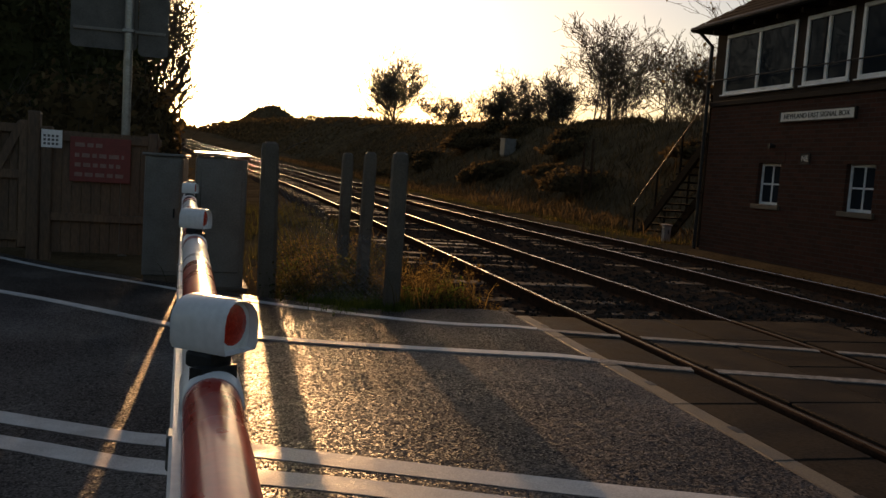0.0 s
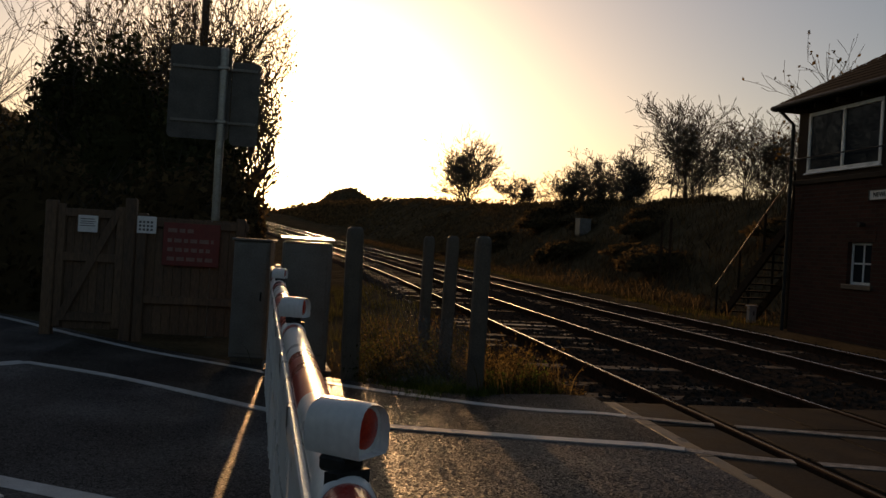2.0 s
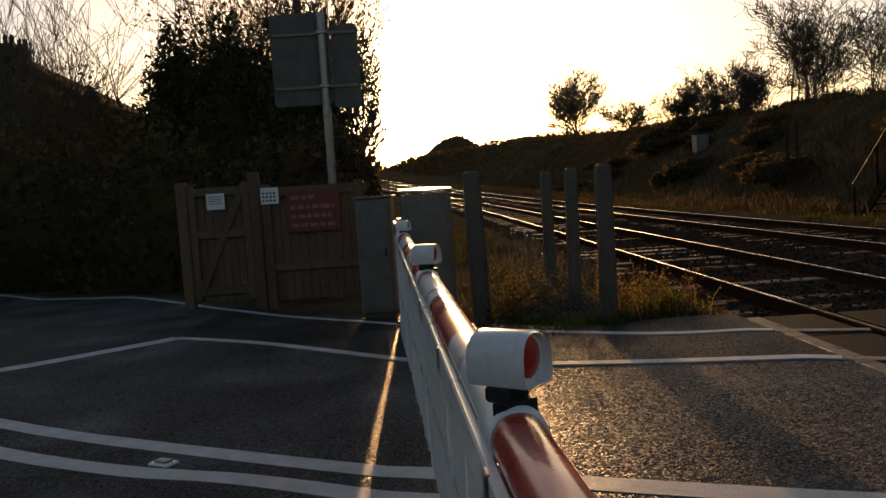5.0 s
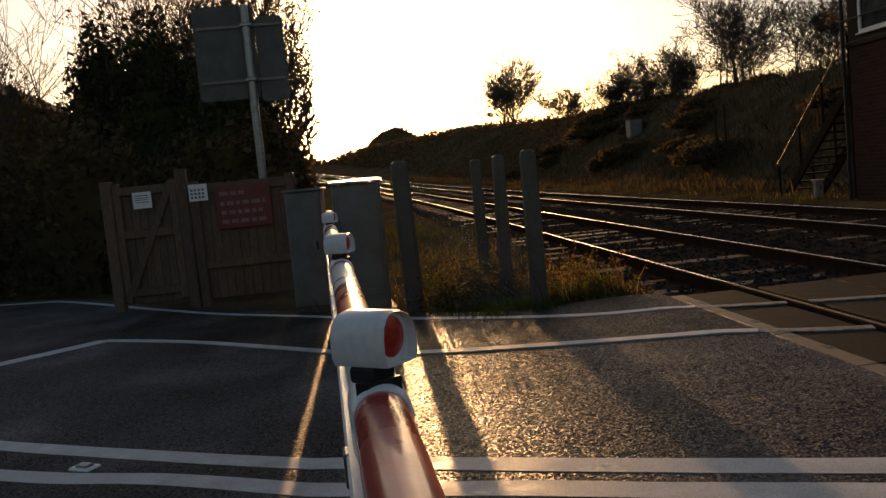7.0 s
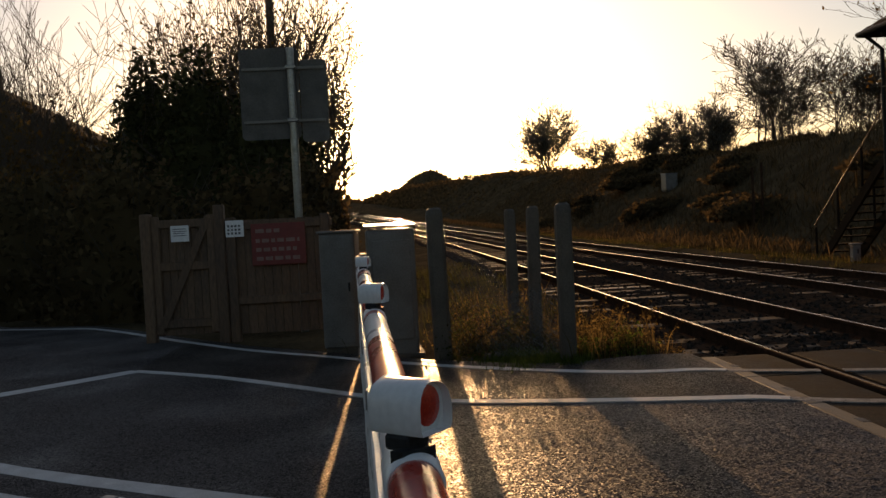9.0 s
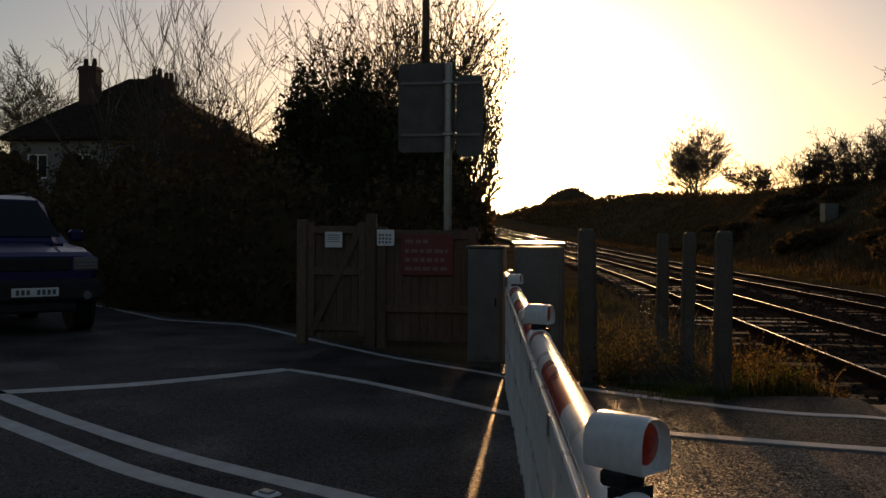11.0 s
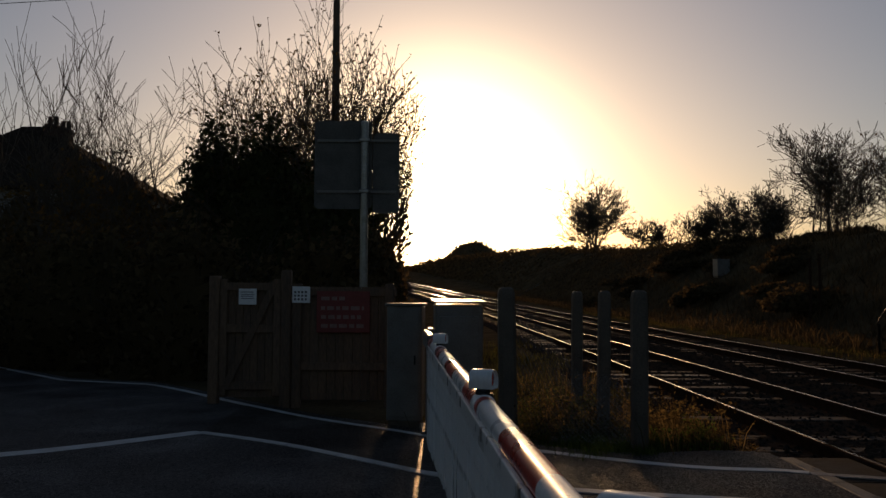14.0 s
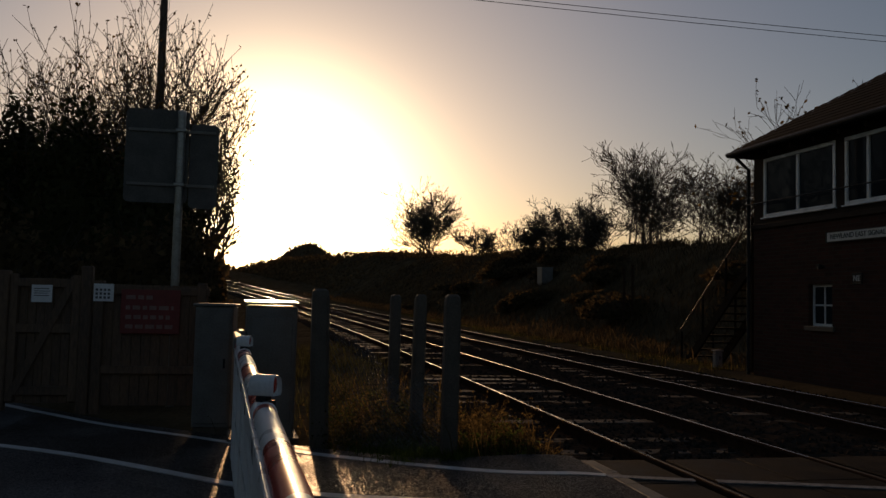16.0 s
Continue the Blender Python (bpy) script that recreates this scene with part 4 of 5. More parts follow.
def signal_box():
    ox, oy, oz = 10.8, 16.5, -0.3
    s = thing("signal_box", pose(ox, oy, oz, 0, 0, 1.0), "two-storey brick railway signal box with a glazed upper floor", "building")
    L, W = 7.4, 3.7                    # along -y and +x
    zf, zc = 3.18, 4.78                # floor band and eaves
    # lower storey in brick
    lows = [(-2.44, -1.78, 1.27, 2.04), (-4.76, -4.12, 1.27, 2.04), (-6.9, -6.25, 1.25, 2.02)]
    part("front_wall", holed_wall(-L, 0, 0, zf, lows, 0, 0.23), WALL_BRICK, s, "dark red-brown brickwork")
    part("end_wall", Geo().box(0.23, W, -0.23, 0, 0, zf), WALL_BRICK, s)
    part("end_wall", Geo().box(0.23, W, -L, -L + 0.23, 0, zf), WALL_BRICK, s)
    part("rear_wall", Geo().box(W - 0.23, W, -L + 0.23, -0.23, 0, zc), WALL_BRICK, s)
    part("floor_band", Geo().box(-0.05, W, -L - 0.04, 0.04, zf, zf + 0.10, 0.01), BROWN_PAINT, s)
    part("upper_floor", Geo().box(0.24, W - 0.24, -L + 0.24, -0.24, zf - 0.2, zf - 0.02), BROWN_PAINT, s)
    for a, b, c, d in lows:
        w = part("window", Geo().box(0.09, 0.14, a, b, c, c + 0.05).box(0.09, 0.14, a, b, d - 0.05, d).box(0.09, 0.14, a, a + 0.045, c + 0.05, d - 0.05).box(0.09, 0.14, b - 0.045, b, c + 0.05, d - 0.05), WHITE, s, "small white-framed sash window")
        mid = (a + b) / 2
        part("glazing_bar", Geo().box(0.095, 0.135, mid - 0.015, mid + 0.015, c + 0.05, d - 0.05), WHITE, w)
        part("glazing_bar", Geo().box(0.094, 0.136, a + 0.045, b - 0.045, (c + d) / 2 - 0.015, (c + d) / 2 + 0.015), WHITE, w)
        part("pane", Geo().box(0.11, 0.118, a + 0.04, b - 0.04, c + 0.04, d - 0.04), GLASS, w)
        part("sill", Geo().box(-0.05, 0.1, a - 0.08, b + 0.08, c - 0.09, c, 0.01), CONCRETE, s)
        part("lintel", Geo().box(-0.006, 0.1, a - 0.1, b + 0.1, d, d + 0.2), WALL_BRICK, s)
    # glazed upper storey
    z0, z1 = zf + 0.10, zc
    wins = [(-2.55, -0.36), (-3.95, -2.80), (-6.35, -4.15), (-7.2, -6.6)]
    holes = [(a, b, z0 + 0.12, z1 - 0.18) for a, b in wins]
    part("upper_wall", holed_wall(-L, 0, z0, z1, holes, 0.0, 0.12), BROWN_PAINT, s, "brown painted boarding")
    for a, b, c, d in holes:
        t = 0.07
        w = part("window", Geo().box(-0.02, 0.05, a, b, c, c + t, 0.006).box(-0.02, 0.05, a, b, d - t, d, 0.006).box(-0.02, 0.05, a, a + t, c + t, d - t, 0.006).box(-0.02, 0.05, b - t, b, c + t, d - t, 0.006), WHITE, s, "large white-framed sliding window")
        m = a + (b - a) * 0.5
        part("mullion", Geo().box(-0.016, 0.046, m - 0.032, m + 0.032, c + t, d - t, 0.005), WHITE, w)
        part("pane", Geo().box(0.02, 0.026, a + t - 0.01, m - 0.03, c + t - 0.01, d - t + 0.01), GLASS, w)
        part("pane", Geo().box(0.012, 0.018, m + 0.03, b - t + 0.01, c + t - 0.01, d - t + 0.01), GLASS, w)
        part("sill", Geo().box(-0.07, 0.06, a - 0.03, b + 0.03, c - 0.03, c, 0.008), WHITE, w)
    part("guard_rail", Geo().tube([(-0.12, -L, z0 + 0.42), (-0.12, 0.05, z0 + 0.42)], 0.014, 8), BLACK, s)
    for y in (-L + 0.1, -5.3, -2.7, -0.1):
        part("rail_bracket", Geo().box(-0.13, 0.0, y - 0.012, y + 0.012, z0 + 0.41, z0 + 0.43), BLACK, s)
    for yy in ((-0.12, 0.0), (-L, -L + 0.12)):
        part("upper_end_wall", Geo().box(0.12, W - 0.24, yy[0], yy[1], z0, z1), BROWN_PAINT, s)
    # hipped slate roof
    d, zr = 0.36, 1.45
    e = [(-d, d), (W + d, d), (W + d, -L - d), (-d, -L - d)]
    c = W / 2
    ridge = [(c, -c - 0.1), (c, -L + c + 0.1)]
    vs = [(x, y, zc + 0.02) for x, y in e] + [(x, y, zc + zr) for x, y in ridge]
    vs += [(x, y, zc - 0.06) for x, y in e]
    fs = [(0, 4, 1), (1, 4, 5, 2), (2, 5, 3), (3, 5, 4, 0), (6, 7, 1, 0), (7, 8, 2, 1), (8, 9, 3, 2), (9, 6, 0, 3), (9, 8, 7, 6)]
    roof = part("roof", Geo().add(vs, fs), SLATE, s, "hipped dark slate roof")
    # slates in courses on the side that faces the tracks and the near end
    slates = Geo()
    run = math.hypot(c + d, zr)
    rows = 13
    for i in range(rows):
        f0 = i / rows
        x0 = -d + (c + d) * f0
        z = zc + 0.02 + zr * f0
        ya, yb = d - (c + d + 0.1) * f0 * 0.98, -L - d + (c + d + 0.1) * f0 * 0.98
        y = ya
        k = 0
        while y > yb + 0.1:
            y1 = max(y - 0.3, yb)
            slates.add([(x0 - 0.03, y - 0.004, z + 0.012), (x0 - 0.03, y1 + 0.004, z + 0.012), (x0 + (c + d) / rows, y1 + 0.004, z + zr / rows + 0.02), (x0 + (c + d) / rows, y - 0.004, z + zr / rows + 0.02),
                        (x0 - 0.03, y - 0.004, z), (x0 - 0.03, y1 + 0.004, z)], [(0, 3, 2, 1), (4, 0, 1, 5)])
            y = y1
    tagged(part("slating", slates, SLATE, roof), kind="stuff")
    part("ridge_tiles", Geo().tube([(c, ridge[0][1], zc + zr), (c, ridge[1][1], zc + zr)], 0.08, 8), SLATE, roof)
    part("gutter", Geo().tube([(-d - 0.04, d, zc - 0.01), (-d - 0.04, -L - d, zc - 0.01)], 0.05, 10), BLACK, s)
    part("gutter", Geo().tube([(-d, d + 0.04, zc - 0.01), (W + d, d + 0.04, zc - 0.01)], 0.05, 10), BLACK, s)
    part("downpipe", Geo().tube([(-d + 0.05, d - 0.1, zc - 0.03), (-0.08, 0.07, zc - 0.35), (-0.08, 0.07, 0)], 0.04, 10), BLACK, s)
    for i in range(11):
        part("eaves_bracket", Geo().box(-0.30, 0.0, -0.3 - i * 0.68, -0.24 - i * 0.68, zc - 0.17, zc - 0.08, 0.01), BROWN_PAINT, s)
    # name board
    nb = part("name_board", Geo().box(-0.045, -0.004, -4.22, -2.35, 2.785, 2.95, 0.01), CREAM, s, "cream name board with dark lettering")
    part("board_frame", Geo().box(-0.055, 0.0, -4.24, -4.22, 2.77, 2.965).box(-0.055, 0.0, -2.35, -2.33, 2.77, 2.965).box(-0.055, 0.0, -4.22, -2.35, 2.95, 2.965).box(-0.055, 0.0, -4.22, -2.35, 2.77, 2.785), BLACK, nb)
    tagged(text_part("NEWLAND EAST SIGNAL BOX", 0.123, Matrix.Translation((-0.049, -3.285, 2.868)) @ Matrix(((0, 0, -1, 0), (-1, 0, 0, 0), (0, 1, 0, 0), (0, 0, 0, 1))), BLACK, nb, "lettering"), kind="stuff")
    pl = part("small_plate", Geo().box(-0.02, 0.0, -3.22, -2.98, 2.02, 2.22, 0.004), BLACK, s, "small dark plate with pale marks")
    text_part("NE", 0.14, Matrix.Translation((-0.022, -3.10, 2.12)) @ Matrix(((0, 0, -1, 0), (-1, 0, 0, 0), (0, 1, 0, 0), (0, 0, 0, 1))), CREAM, pl, "lettering")
    for y in (-2.2, -5.7):
        part("wall_lamp", Geo().tube([(-0.12, y, 2.35), (0, y, 2.35)], [0.05, 0.03], 10), BLACK, s)
    # outside stairs at the far end
    st = thing("outside_stairs", pose(ox + 0.58, oy, oz - 0.02), "timber outside stairs coloured dark as in shade, one handrail lighter as sunlit", "stairs")
    y0, y1, zt = 4.3, 1.05, 2.75
    n = 15
    for i in range(n):
        f = (i + 0.5) / n
        part("tread", Geo().box(0.03, 0.87, y0 + (y1 - y0) * f - 0.13, y0 + (y1 - y0) * f + 0.12, zt * (i + 1) / n - 0.04, zt * (i + 1) / n, 0.006), SHADED_STAIR_TIMBER, st)
    for x in (0.0, 0.87):
        part("stringer", Geo().add([(x, y0 + 0.1, 0), (x, y1, zt - 0.05), (x, y1, zt - 0.3), (x, y0 - 0.25, 0), (x + 0.05, y0 + 0.1, 0), (x + 0.05, y1, zt - 0.05), (x + 0.05, y1, zt - 0.3), (x + 0.05, y0 - 0.25, 0)], [(0, 1, 2, 3), (4, 7, 6, 5), (0, 4, 5, 1), (1, 5, 6, 2), (2, 6, 7, 3), (3, 7, 4, 0)]), SHADED_STAIR_TIMBER, st)
        part("handrail", Geo().tube([(x + 0.02, y0 + 0.05, 1.0), (x + 0.02, y1, zt + 0.85), (x + 0.02, 0.05, zt + 0.85)], 0.017, 10), SUNLIT_HANDRAIL if x == 0.0 else SHADED_STAIR_TIMBER, st)
        for f in (0.0, 0.33, 0.66, 1.0):
            y = y0 + (y1 - y0) * f
            part("baluster", Geo().box(x, x + 0.045, y - 0.022, y + 0.022, zt * f - 0.1 if f else 0.0, zt * f + 0.95 if f < 1 else zt + 0.88, 0.004), SHADED_STAIR_TIMBER, st)
        part("landing_post", Geo().box(x, x + 0.07, y1 - 0.035, y1 + 0.035, 0, zt, 0.006), SHADED_STAIR_TIMBER, st)
    part("landing", Geo().box(0.0, 0.95, 0.03, y1, zt - 0.06, zt, 0.008), SHADED_STAIR_TIMBER, st)


signal_box()


# ---------------------------------------------------------------- trees, hedges and grass
def grow(geo, tips, rnd, p, d, ln, r, level, top, droop=0.0, wild=0.35, kids=(3, 5), least=0.004, east=99, splay=0.75):
    """A limb that bends on its way and bears smaller ones."""
    n = 4 if level < 2 else 3 if level < 4 else 2
    pts, radii = [p.copy()], [r]
    for i in range(n):
        d = (d + Vector((rnd.gauss(0, wild), rnd.gauss(0, wild), rnd.gauss(0, wild * 0.6) + 0.10 - droop)) * 0.5).normalized()
        if level < 5 and p.x + d.x * ln / n > east - 0.30 - 0.30 * math.sin(p.z * 1.7 + 1) - 0.25 * math.sin(p.z * 4.3) - 0.12 * max(0.0, p.z - 6) + 0.15 * level:
            break
        p = p + d * ln / n
        pts.append(p.copy())
        radii.append(max(least, r * (1 - 0.62 * (i + 1) / n)))
    if len(pts) < 2:
        return
    n = len(pts) - 1
    geo.tube(pts, radii, (7, 5, 4, 3, 3)[min(level, 4)], False)
    if level >= top:
        tips.extend(pts[1:])
        return
    for i in range(rnd.randint(*kids)):
        k = rnd.randint(1, n)
        f = pts[k]
        side = Vector((rnd.gauss(0, 1), rnd.gauss(0, 1), rnd.gauss(0.25, 0.6))).normalized()
        grow(geo, tips, rnd, f, (d * 0.75 + side * splay).normalized(), ln * rnd.uniform(0.5, 0.75), radii[k] * 0.72, level + 1, top, droop, wild, kids, least, east, splay)


def leaf(geo, rnd, p, s):
    a = Vector((rnd.gauss(0, 1), rnd.gauss(0, 1), rnd.gauss(0, 1))).normalized() * s
    b = a.cross(Vector((rnd.gauss(0, 1), rnd.gauss(0, 1), rnd.gauss(0, 1)))).normalized() * s * 0.55
    geo.add([p - a, p + b, p + a, p - b], [(0, 1, 2, 3)])


def tree(x, y, h, seed, label, stems=1, leaves=300, leaf_size=0.09, spread=0.35, top=4, thick=0.02, z=None, wild=0.35, group="bare trees", kids=(3, 5), name="tree", east=99, fork=0.28, base=0.4, splay=0.75):
    rnd = random.Random(seed)
    z = land_z(x, y) - 0.1 if z is None else z
    t = thing(name, pose(x, y, z), label, "tree", group)
    crown, tips, leafs = Geo(), [], Geo()
    for s in range(stems):
        d = Vector((rnd.gauss(0, spread), rnd.gauss(0, spread), 1)).normalized()
        p = Vector((rnd.gauss(0, min(base, 0.2 * (stems - 1))), rnd.gauss(0, min(base, 0.2 * (stems - 1))), 0))
        if x + p.x + d.x * h * 0.5 > east - 0.25:
            d.x = -abs(d.x) * 0.5
            p.x = min(p.x, east - x - 0.35)
        r = h * thick * (1 if stems == 1 else 0.6)
        q = p + d * h * (fork if fork > 0.2 else 0.5)
        part("trunk" if stems == 1 else "stem", Geo().tube([p, (p + q) / 2 + Vector((rnd.gauss(0, 0.05), rnd.gauss(0, 0.05), 0)), q], [r * 1.25, r, r * 0.85 if fork > 0.2 else r * 0.5], 8, False), BARK, t, smooth=True)
        for k in range(4 if stems == 1 else 2 if fork > 0.2 else 6):
            side = Vector((rnd.gauss(0, 1), rnd.gauss(0, 1), 0)) * (0.45 if k else 0.1)
            if fork > 0.2:
                grow(crown, tips, rnd, q - d * h * 0.05 * k, (d + side).normalized(), h * rnd.uniform(0.34, 0.42), r * 0.7, 1, top, 0.0, wild, kids, (0.0003 * max(y, 20) if y < 60 else 0.0002 * y), east - x, splay)
            else:
                f = rnd.uniform(0.05, 0.95)
                grow(crown, tips, rnd, p.lerp(q, f), (d + side * 1.9).normalized(), h * rnd.uniform(0.24, 0.34), r * 0.5, 2, top, 0.0, wild, kids, (0.0003 * max(y, 20) if y < 60 else 0.0002 * y), east - x, splay)
    for _ in range(leaves):
        leaf(leafs, rnd, rnd.choice(tips) + Vector((rnd.gauss(0, 0.035), rnd.gauss(0, 0.035), rnd.gauss(0, 0.035))), leaf_size * rnd.uniform(0.6, 1.3))
    part("crown", crown, BARK, t, "bare twigs")
    if leaves:
        part("leaves", leafs, LEAF, t, "last dry leaves")
    return t


def bush(name, x, y, rx, ry, rz, seed, label, material=HEDGE, leaves=5000, size=0.07, z=None, category="bush", group=""):
    """A dense uneven mass of leaves round a twiggy heart."""
    rnd = random.Random(seed)
    z = land_z(x, y) - 0.1 if z is None else z
    t = thing(name, pose(x, y, z), label, category, group)
    core, lv, tw = Geo(), Geo(), Geo()
    nu, nv = 18, 10
    off = Vector((seed * 3.1, seed * 1.7, 0))
    def r_at(a, b):
        d = Vector((math.cos(a) * math.cos(b), math.sin(a) * math.cos(b), math.sin(b)))
        return d, 1 + 0.22 * noise.noise(d * 2.2 + off) + 0.16 * noise.noise(d * 5 + off)
    for j in range(nv + 1):
        for i in range(nu):
            d, r = r_at(2 * math.pi * i / nu, -0.3 + (math.pi / 2 + 0.3) * j / nv)
            core.v.append((d.x * rx * r * 0.86, d.y * ry * r * 0.86, max(0, rz * 0.12 + d.z * rz * r * 0.86)))
    for j in range(nv):
        core.f += [(j * nu + i, j * nu + (i + 1) % nu, (j + 1) * nu + (i + 1) % nu, (j + 1) * nu + i) for i in range(nu)]
    for _ in range(leaves):
        d, r = r_at(rnd.uniform(0, 2 * math.pi), math.asin(rnd.uniform(-0.2, 1)))
        k = r * (0.80 + 0.26 * rnd.random() ** 1.5)
        leaf(lv, rnd, Vector((d.x * rx * k, d.y * ry * k, max(0.03, rz * 0.12 + d.z * rz * k))), size * rnd.uniform(0.6, 1.4))
    for _ in range(60):
        d, r = r_at(rnd.uniform(0, 2 * math.pi), math.asin(rnd.uniform(0.0, 1)))
        a = Vector((d.x * rx * 0.8, d.y * ry * 0.8, rz * 0.12 + d.z * rz * 0.8))
        e = a + (d + Vector((0, 0, 0.5))) * rnd.uniform(0.2, 0.55) * min(rz, 1.6)
        tw.tube([a, (a + e) / 2 + Vector((rnd.gauss(0, 0.04), rnd.gauss(0, 0.04), 0)), e], [0.012, 0.008, 0.003], 3, False)
    part("heart", core, material, t)
    part("leaves", lv, material, t)
    tagged(part("twig_spray", tw, BARK, t), kind="stuff")


tree(17.5, 24, 6.6, 90, "leafless tree rising behind the signal box roof", stems=7, leaves=900, leaf_size=0.08, spread=0.2, top=4, thick=0.012, wild=0.3, group="trees on the bank", fork=0.12)
# near side, behind the gate
tree(-2.3, 24, 8.3, 21, "tall many-stemmed leafless tree with a few brown leaves", stems=15, leaves=2600, leaf_size=0.05, spread=0.13, top=4, thick=0.013, wild=0.14, east=0.05, splay=0.5)
tree(-1.3, 25, 7.3, 22, "slim many-stemmed leafless tree with a few brown leaves", stems=10, leaves=2000, leaf_size=0.05, spread=0.10, top=4, thick=0.012, wild=0.14, east=0.12, splay=0.5)
tree(-3.6, 23.5, 6.3, 23, "many-stemmed leafless tree with brown leaves", stems=8, leaves=2400, leaf_size=0.06, spread=0.15, top=4, thick=0.013, wild=0.16, east=0.0)
for i, (x, y, h) in enumerate(((-4.6, 34, 8.6), (-6.0, 38, 8.8), (-7.8, 44, 9.4), (-9.0, 52, 10), (-12, 62, 10))):
    tree(x, y, h * 1.3, 230 + i, "leafless tree in the thicket beside the line", stems=7, leaves=1400, leaf_size=0.06, spread=0.14, top=3, thick=0.013, wild=0.18, east=-2.5)
tree(-6.6, 25, 7.6, 24, "bare spreading tree with crooked limbs", stems=4, leaves=0, spread=0.32, top=4, thick=0.013, wild=0.28, kids=(3, 4))
tree(-10.4, 28, 8.4, 25, "bare dark tree behind the hedge", stems=7, leaves=0, spread=0.22, top=4, thick=0.012, wild=0.22, kids=(3, 5), splay=0.5)
tree(-12.6, 29.5, 10.2, 26, "thin bare tree with long upright twigs", stems=2, leaves=0, spread=0.11, top=3, thick=0.011, wild=0.16, kids=(3, 4), splay=0.42)
tree(-14.6, 30.5, 10.4, 27, "thin bare tree with long upright twigs", stems=2, leaves=0, spread=0.11, top=3, thick=0.011, wild=0.16, kids=(3, 4), splay=0.42)
tree(-31.2, 51, 13.6, 28, "bare fine-twigged round tree beyond the houses", stems=1, leaves=0, spread=0.05, top=5, thick=0.012, wild=0.35, kids=(4, 5))
tree(-36, 50, 13.5, 29, "bare fine-twigged tree beyond the houses", stems=3, leaves=0, spread=0.2, top=4, thick=0.013, wild=0.35)
tree(-7.6, 22.6, 4.6, 34, "leafy shrub with gaps beside the ivy", stems=9, leaves=2600, leaf_size=0.075, spread=0.3, top=4, thick=0.012, wild=0.3, name="shrub")
bush("ivy_tree", -5.4, 23.5, 1.25, 1.2, 5.1, 31, "tree stump smothered in dark ivy", IVY, 9000, 0.08, category="tree")
bush("ivy_tree", -3.6, 21.5, 1.3, 1.1, 5.0, 32, "tree stump smothered in dark ivy", IVY, 8000, 0.08, category="tree")
bush("evergreen_bush", -1.6, 19.5, 1.5, 1.2, 3.9, 33, "dark evergreen bush behind the road sign", IVY, 8000, 0.08)
for i, (x, y, rx, ry, rz) in enumerate(((-7.3, 21.5, 1.6, 1.4, 2.1), (-9.8, 20.5, 1.9, 1.3, 2.7), (-12.8, 21, 2.0, 1.4, 2.9), (-16.0, 22, 2.2, 1.5, 3.0), (-19.5, 23, 2.4, 1.6, 3.2), (-3.7, 16.4, 1.7, 1.2, 2.7), (-6.6, 18.0, 1.7, 1.2, 2.6), (-1.3, 15.4, 1.5, 1.0, 2.3), (-0.55, 17.0, 0.92, 1.2, 2.6), (-23.5, 25, 2.6, 1.7, 3.0))):
    bush("hedge_bush", x, y, rx, ry, rz, 40 + i, "overgrown dark roadside hedge", HEDGE, 4200, 0.075, category="hedge", group="roadside hedge")

for i, (x, y, rz) in enumerate(((-11.3, 34, 5.4), (-13.8, 35, 6.0), (-16.5, 36, 5.4), (-19.5, 37, 4.9), (-23, 37, 4.9), (-27, 38, 5.4))):
    bush("garden_bush", x, y, 2.0, 1.4, rz, 150 + i, "tall dark garden hedge before the house", HEDGE, 3000, 0.10, group="garden hedge", category="hedge")

# the road behind the view: unseen tall hedges added to hold back skylight
for i, (x, y) in enumerate(((-22, -3), (-17, -6), (-12, -9), (-7, -11.5), (-2.5, -14), (2, -16), (12.5, -16), (17, -14), (21, -10), (24, -5), (25, 1), (25, 7))):
    bush("unseen_hedge", x, y, 3.0, 2.2, 5.2, 170 + i, "tall dark hedge added out of view to block skylight", HEDGE, 1500, 0.16, category="hedge", group="boundary hedge")

# on the bank across the line
RIGHT_TREES = ((20.2, 108, 9.4, 0.36, 14, 260), (27.4, 109, 4.8, 0.5, 9, 60), (19.6, 62, 3.4, 0.42, 9, 250), (21.2, 60, 4.3, 0.4, 11, 500), (23.6, 58, 4.6, 0.36, 11, 450), (26.4, 57, 8.8, 0.13, 5, 520), (28.6, 59, 8.4, 0.13, 5, 520),
               (31.6, 56, 8.0, 0.2, 7, 1100), (34.5, 55, 7.6, 0.2, 7, 1200), (37.6, 53, 7.4, 0.22, 7, 1400), (31.5, 44, 7.0, 0.2, 8, 2400), (29.0, 38, 6.8, 0.2, 7, 2200), (26, 30, 6.6, 0.2, 7, 2000))
for i, (x, y, h, sp, st, lv) in enumerate(RIGHT_TREES):
    tree(x, y, h, 60 + i, "leafless winter tree with brown seed clusters on the bank", stems=st, leaves=lv, leaf_size=0.075, spread=sp, top=5, thick=0.010, wild=0.22, group="trees on the bank", fork=0.12, kids=(3, 4), base=0.8)
for i in range(16):
    rnd = random.Random(200 + i)
    x, y = 17.5 + i * 1.55 + rnd.uniform(-0.5, 0.5), 58 - i * 0.9 + rnd.uniform(-2, 2)
    bush("scrub_bush", x, y, rnd.uniform(1.2, 1.9), rnd.uniform(1.0, 1.6), rnd.uniform(0.5, 0.9) if i < 4 else rnd.uniform(0.5, 1.2), 80 + i, "brown winter scrub on the railway bank", BANK, 1500, 0.12, group="scrub on the bank")
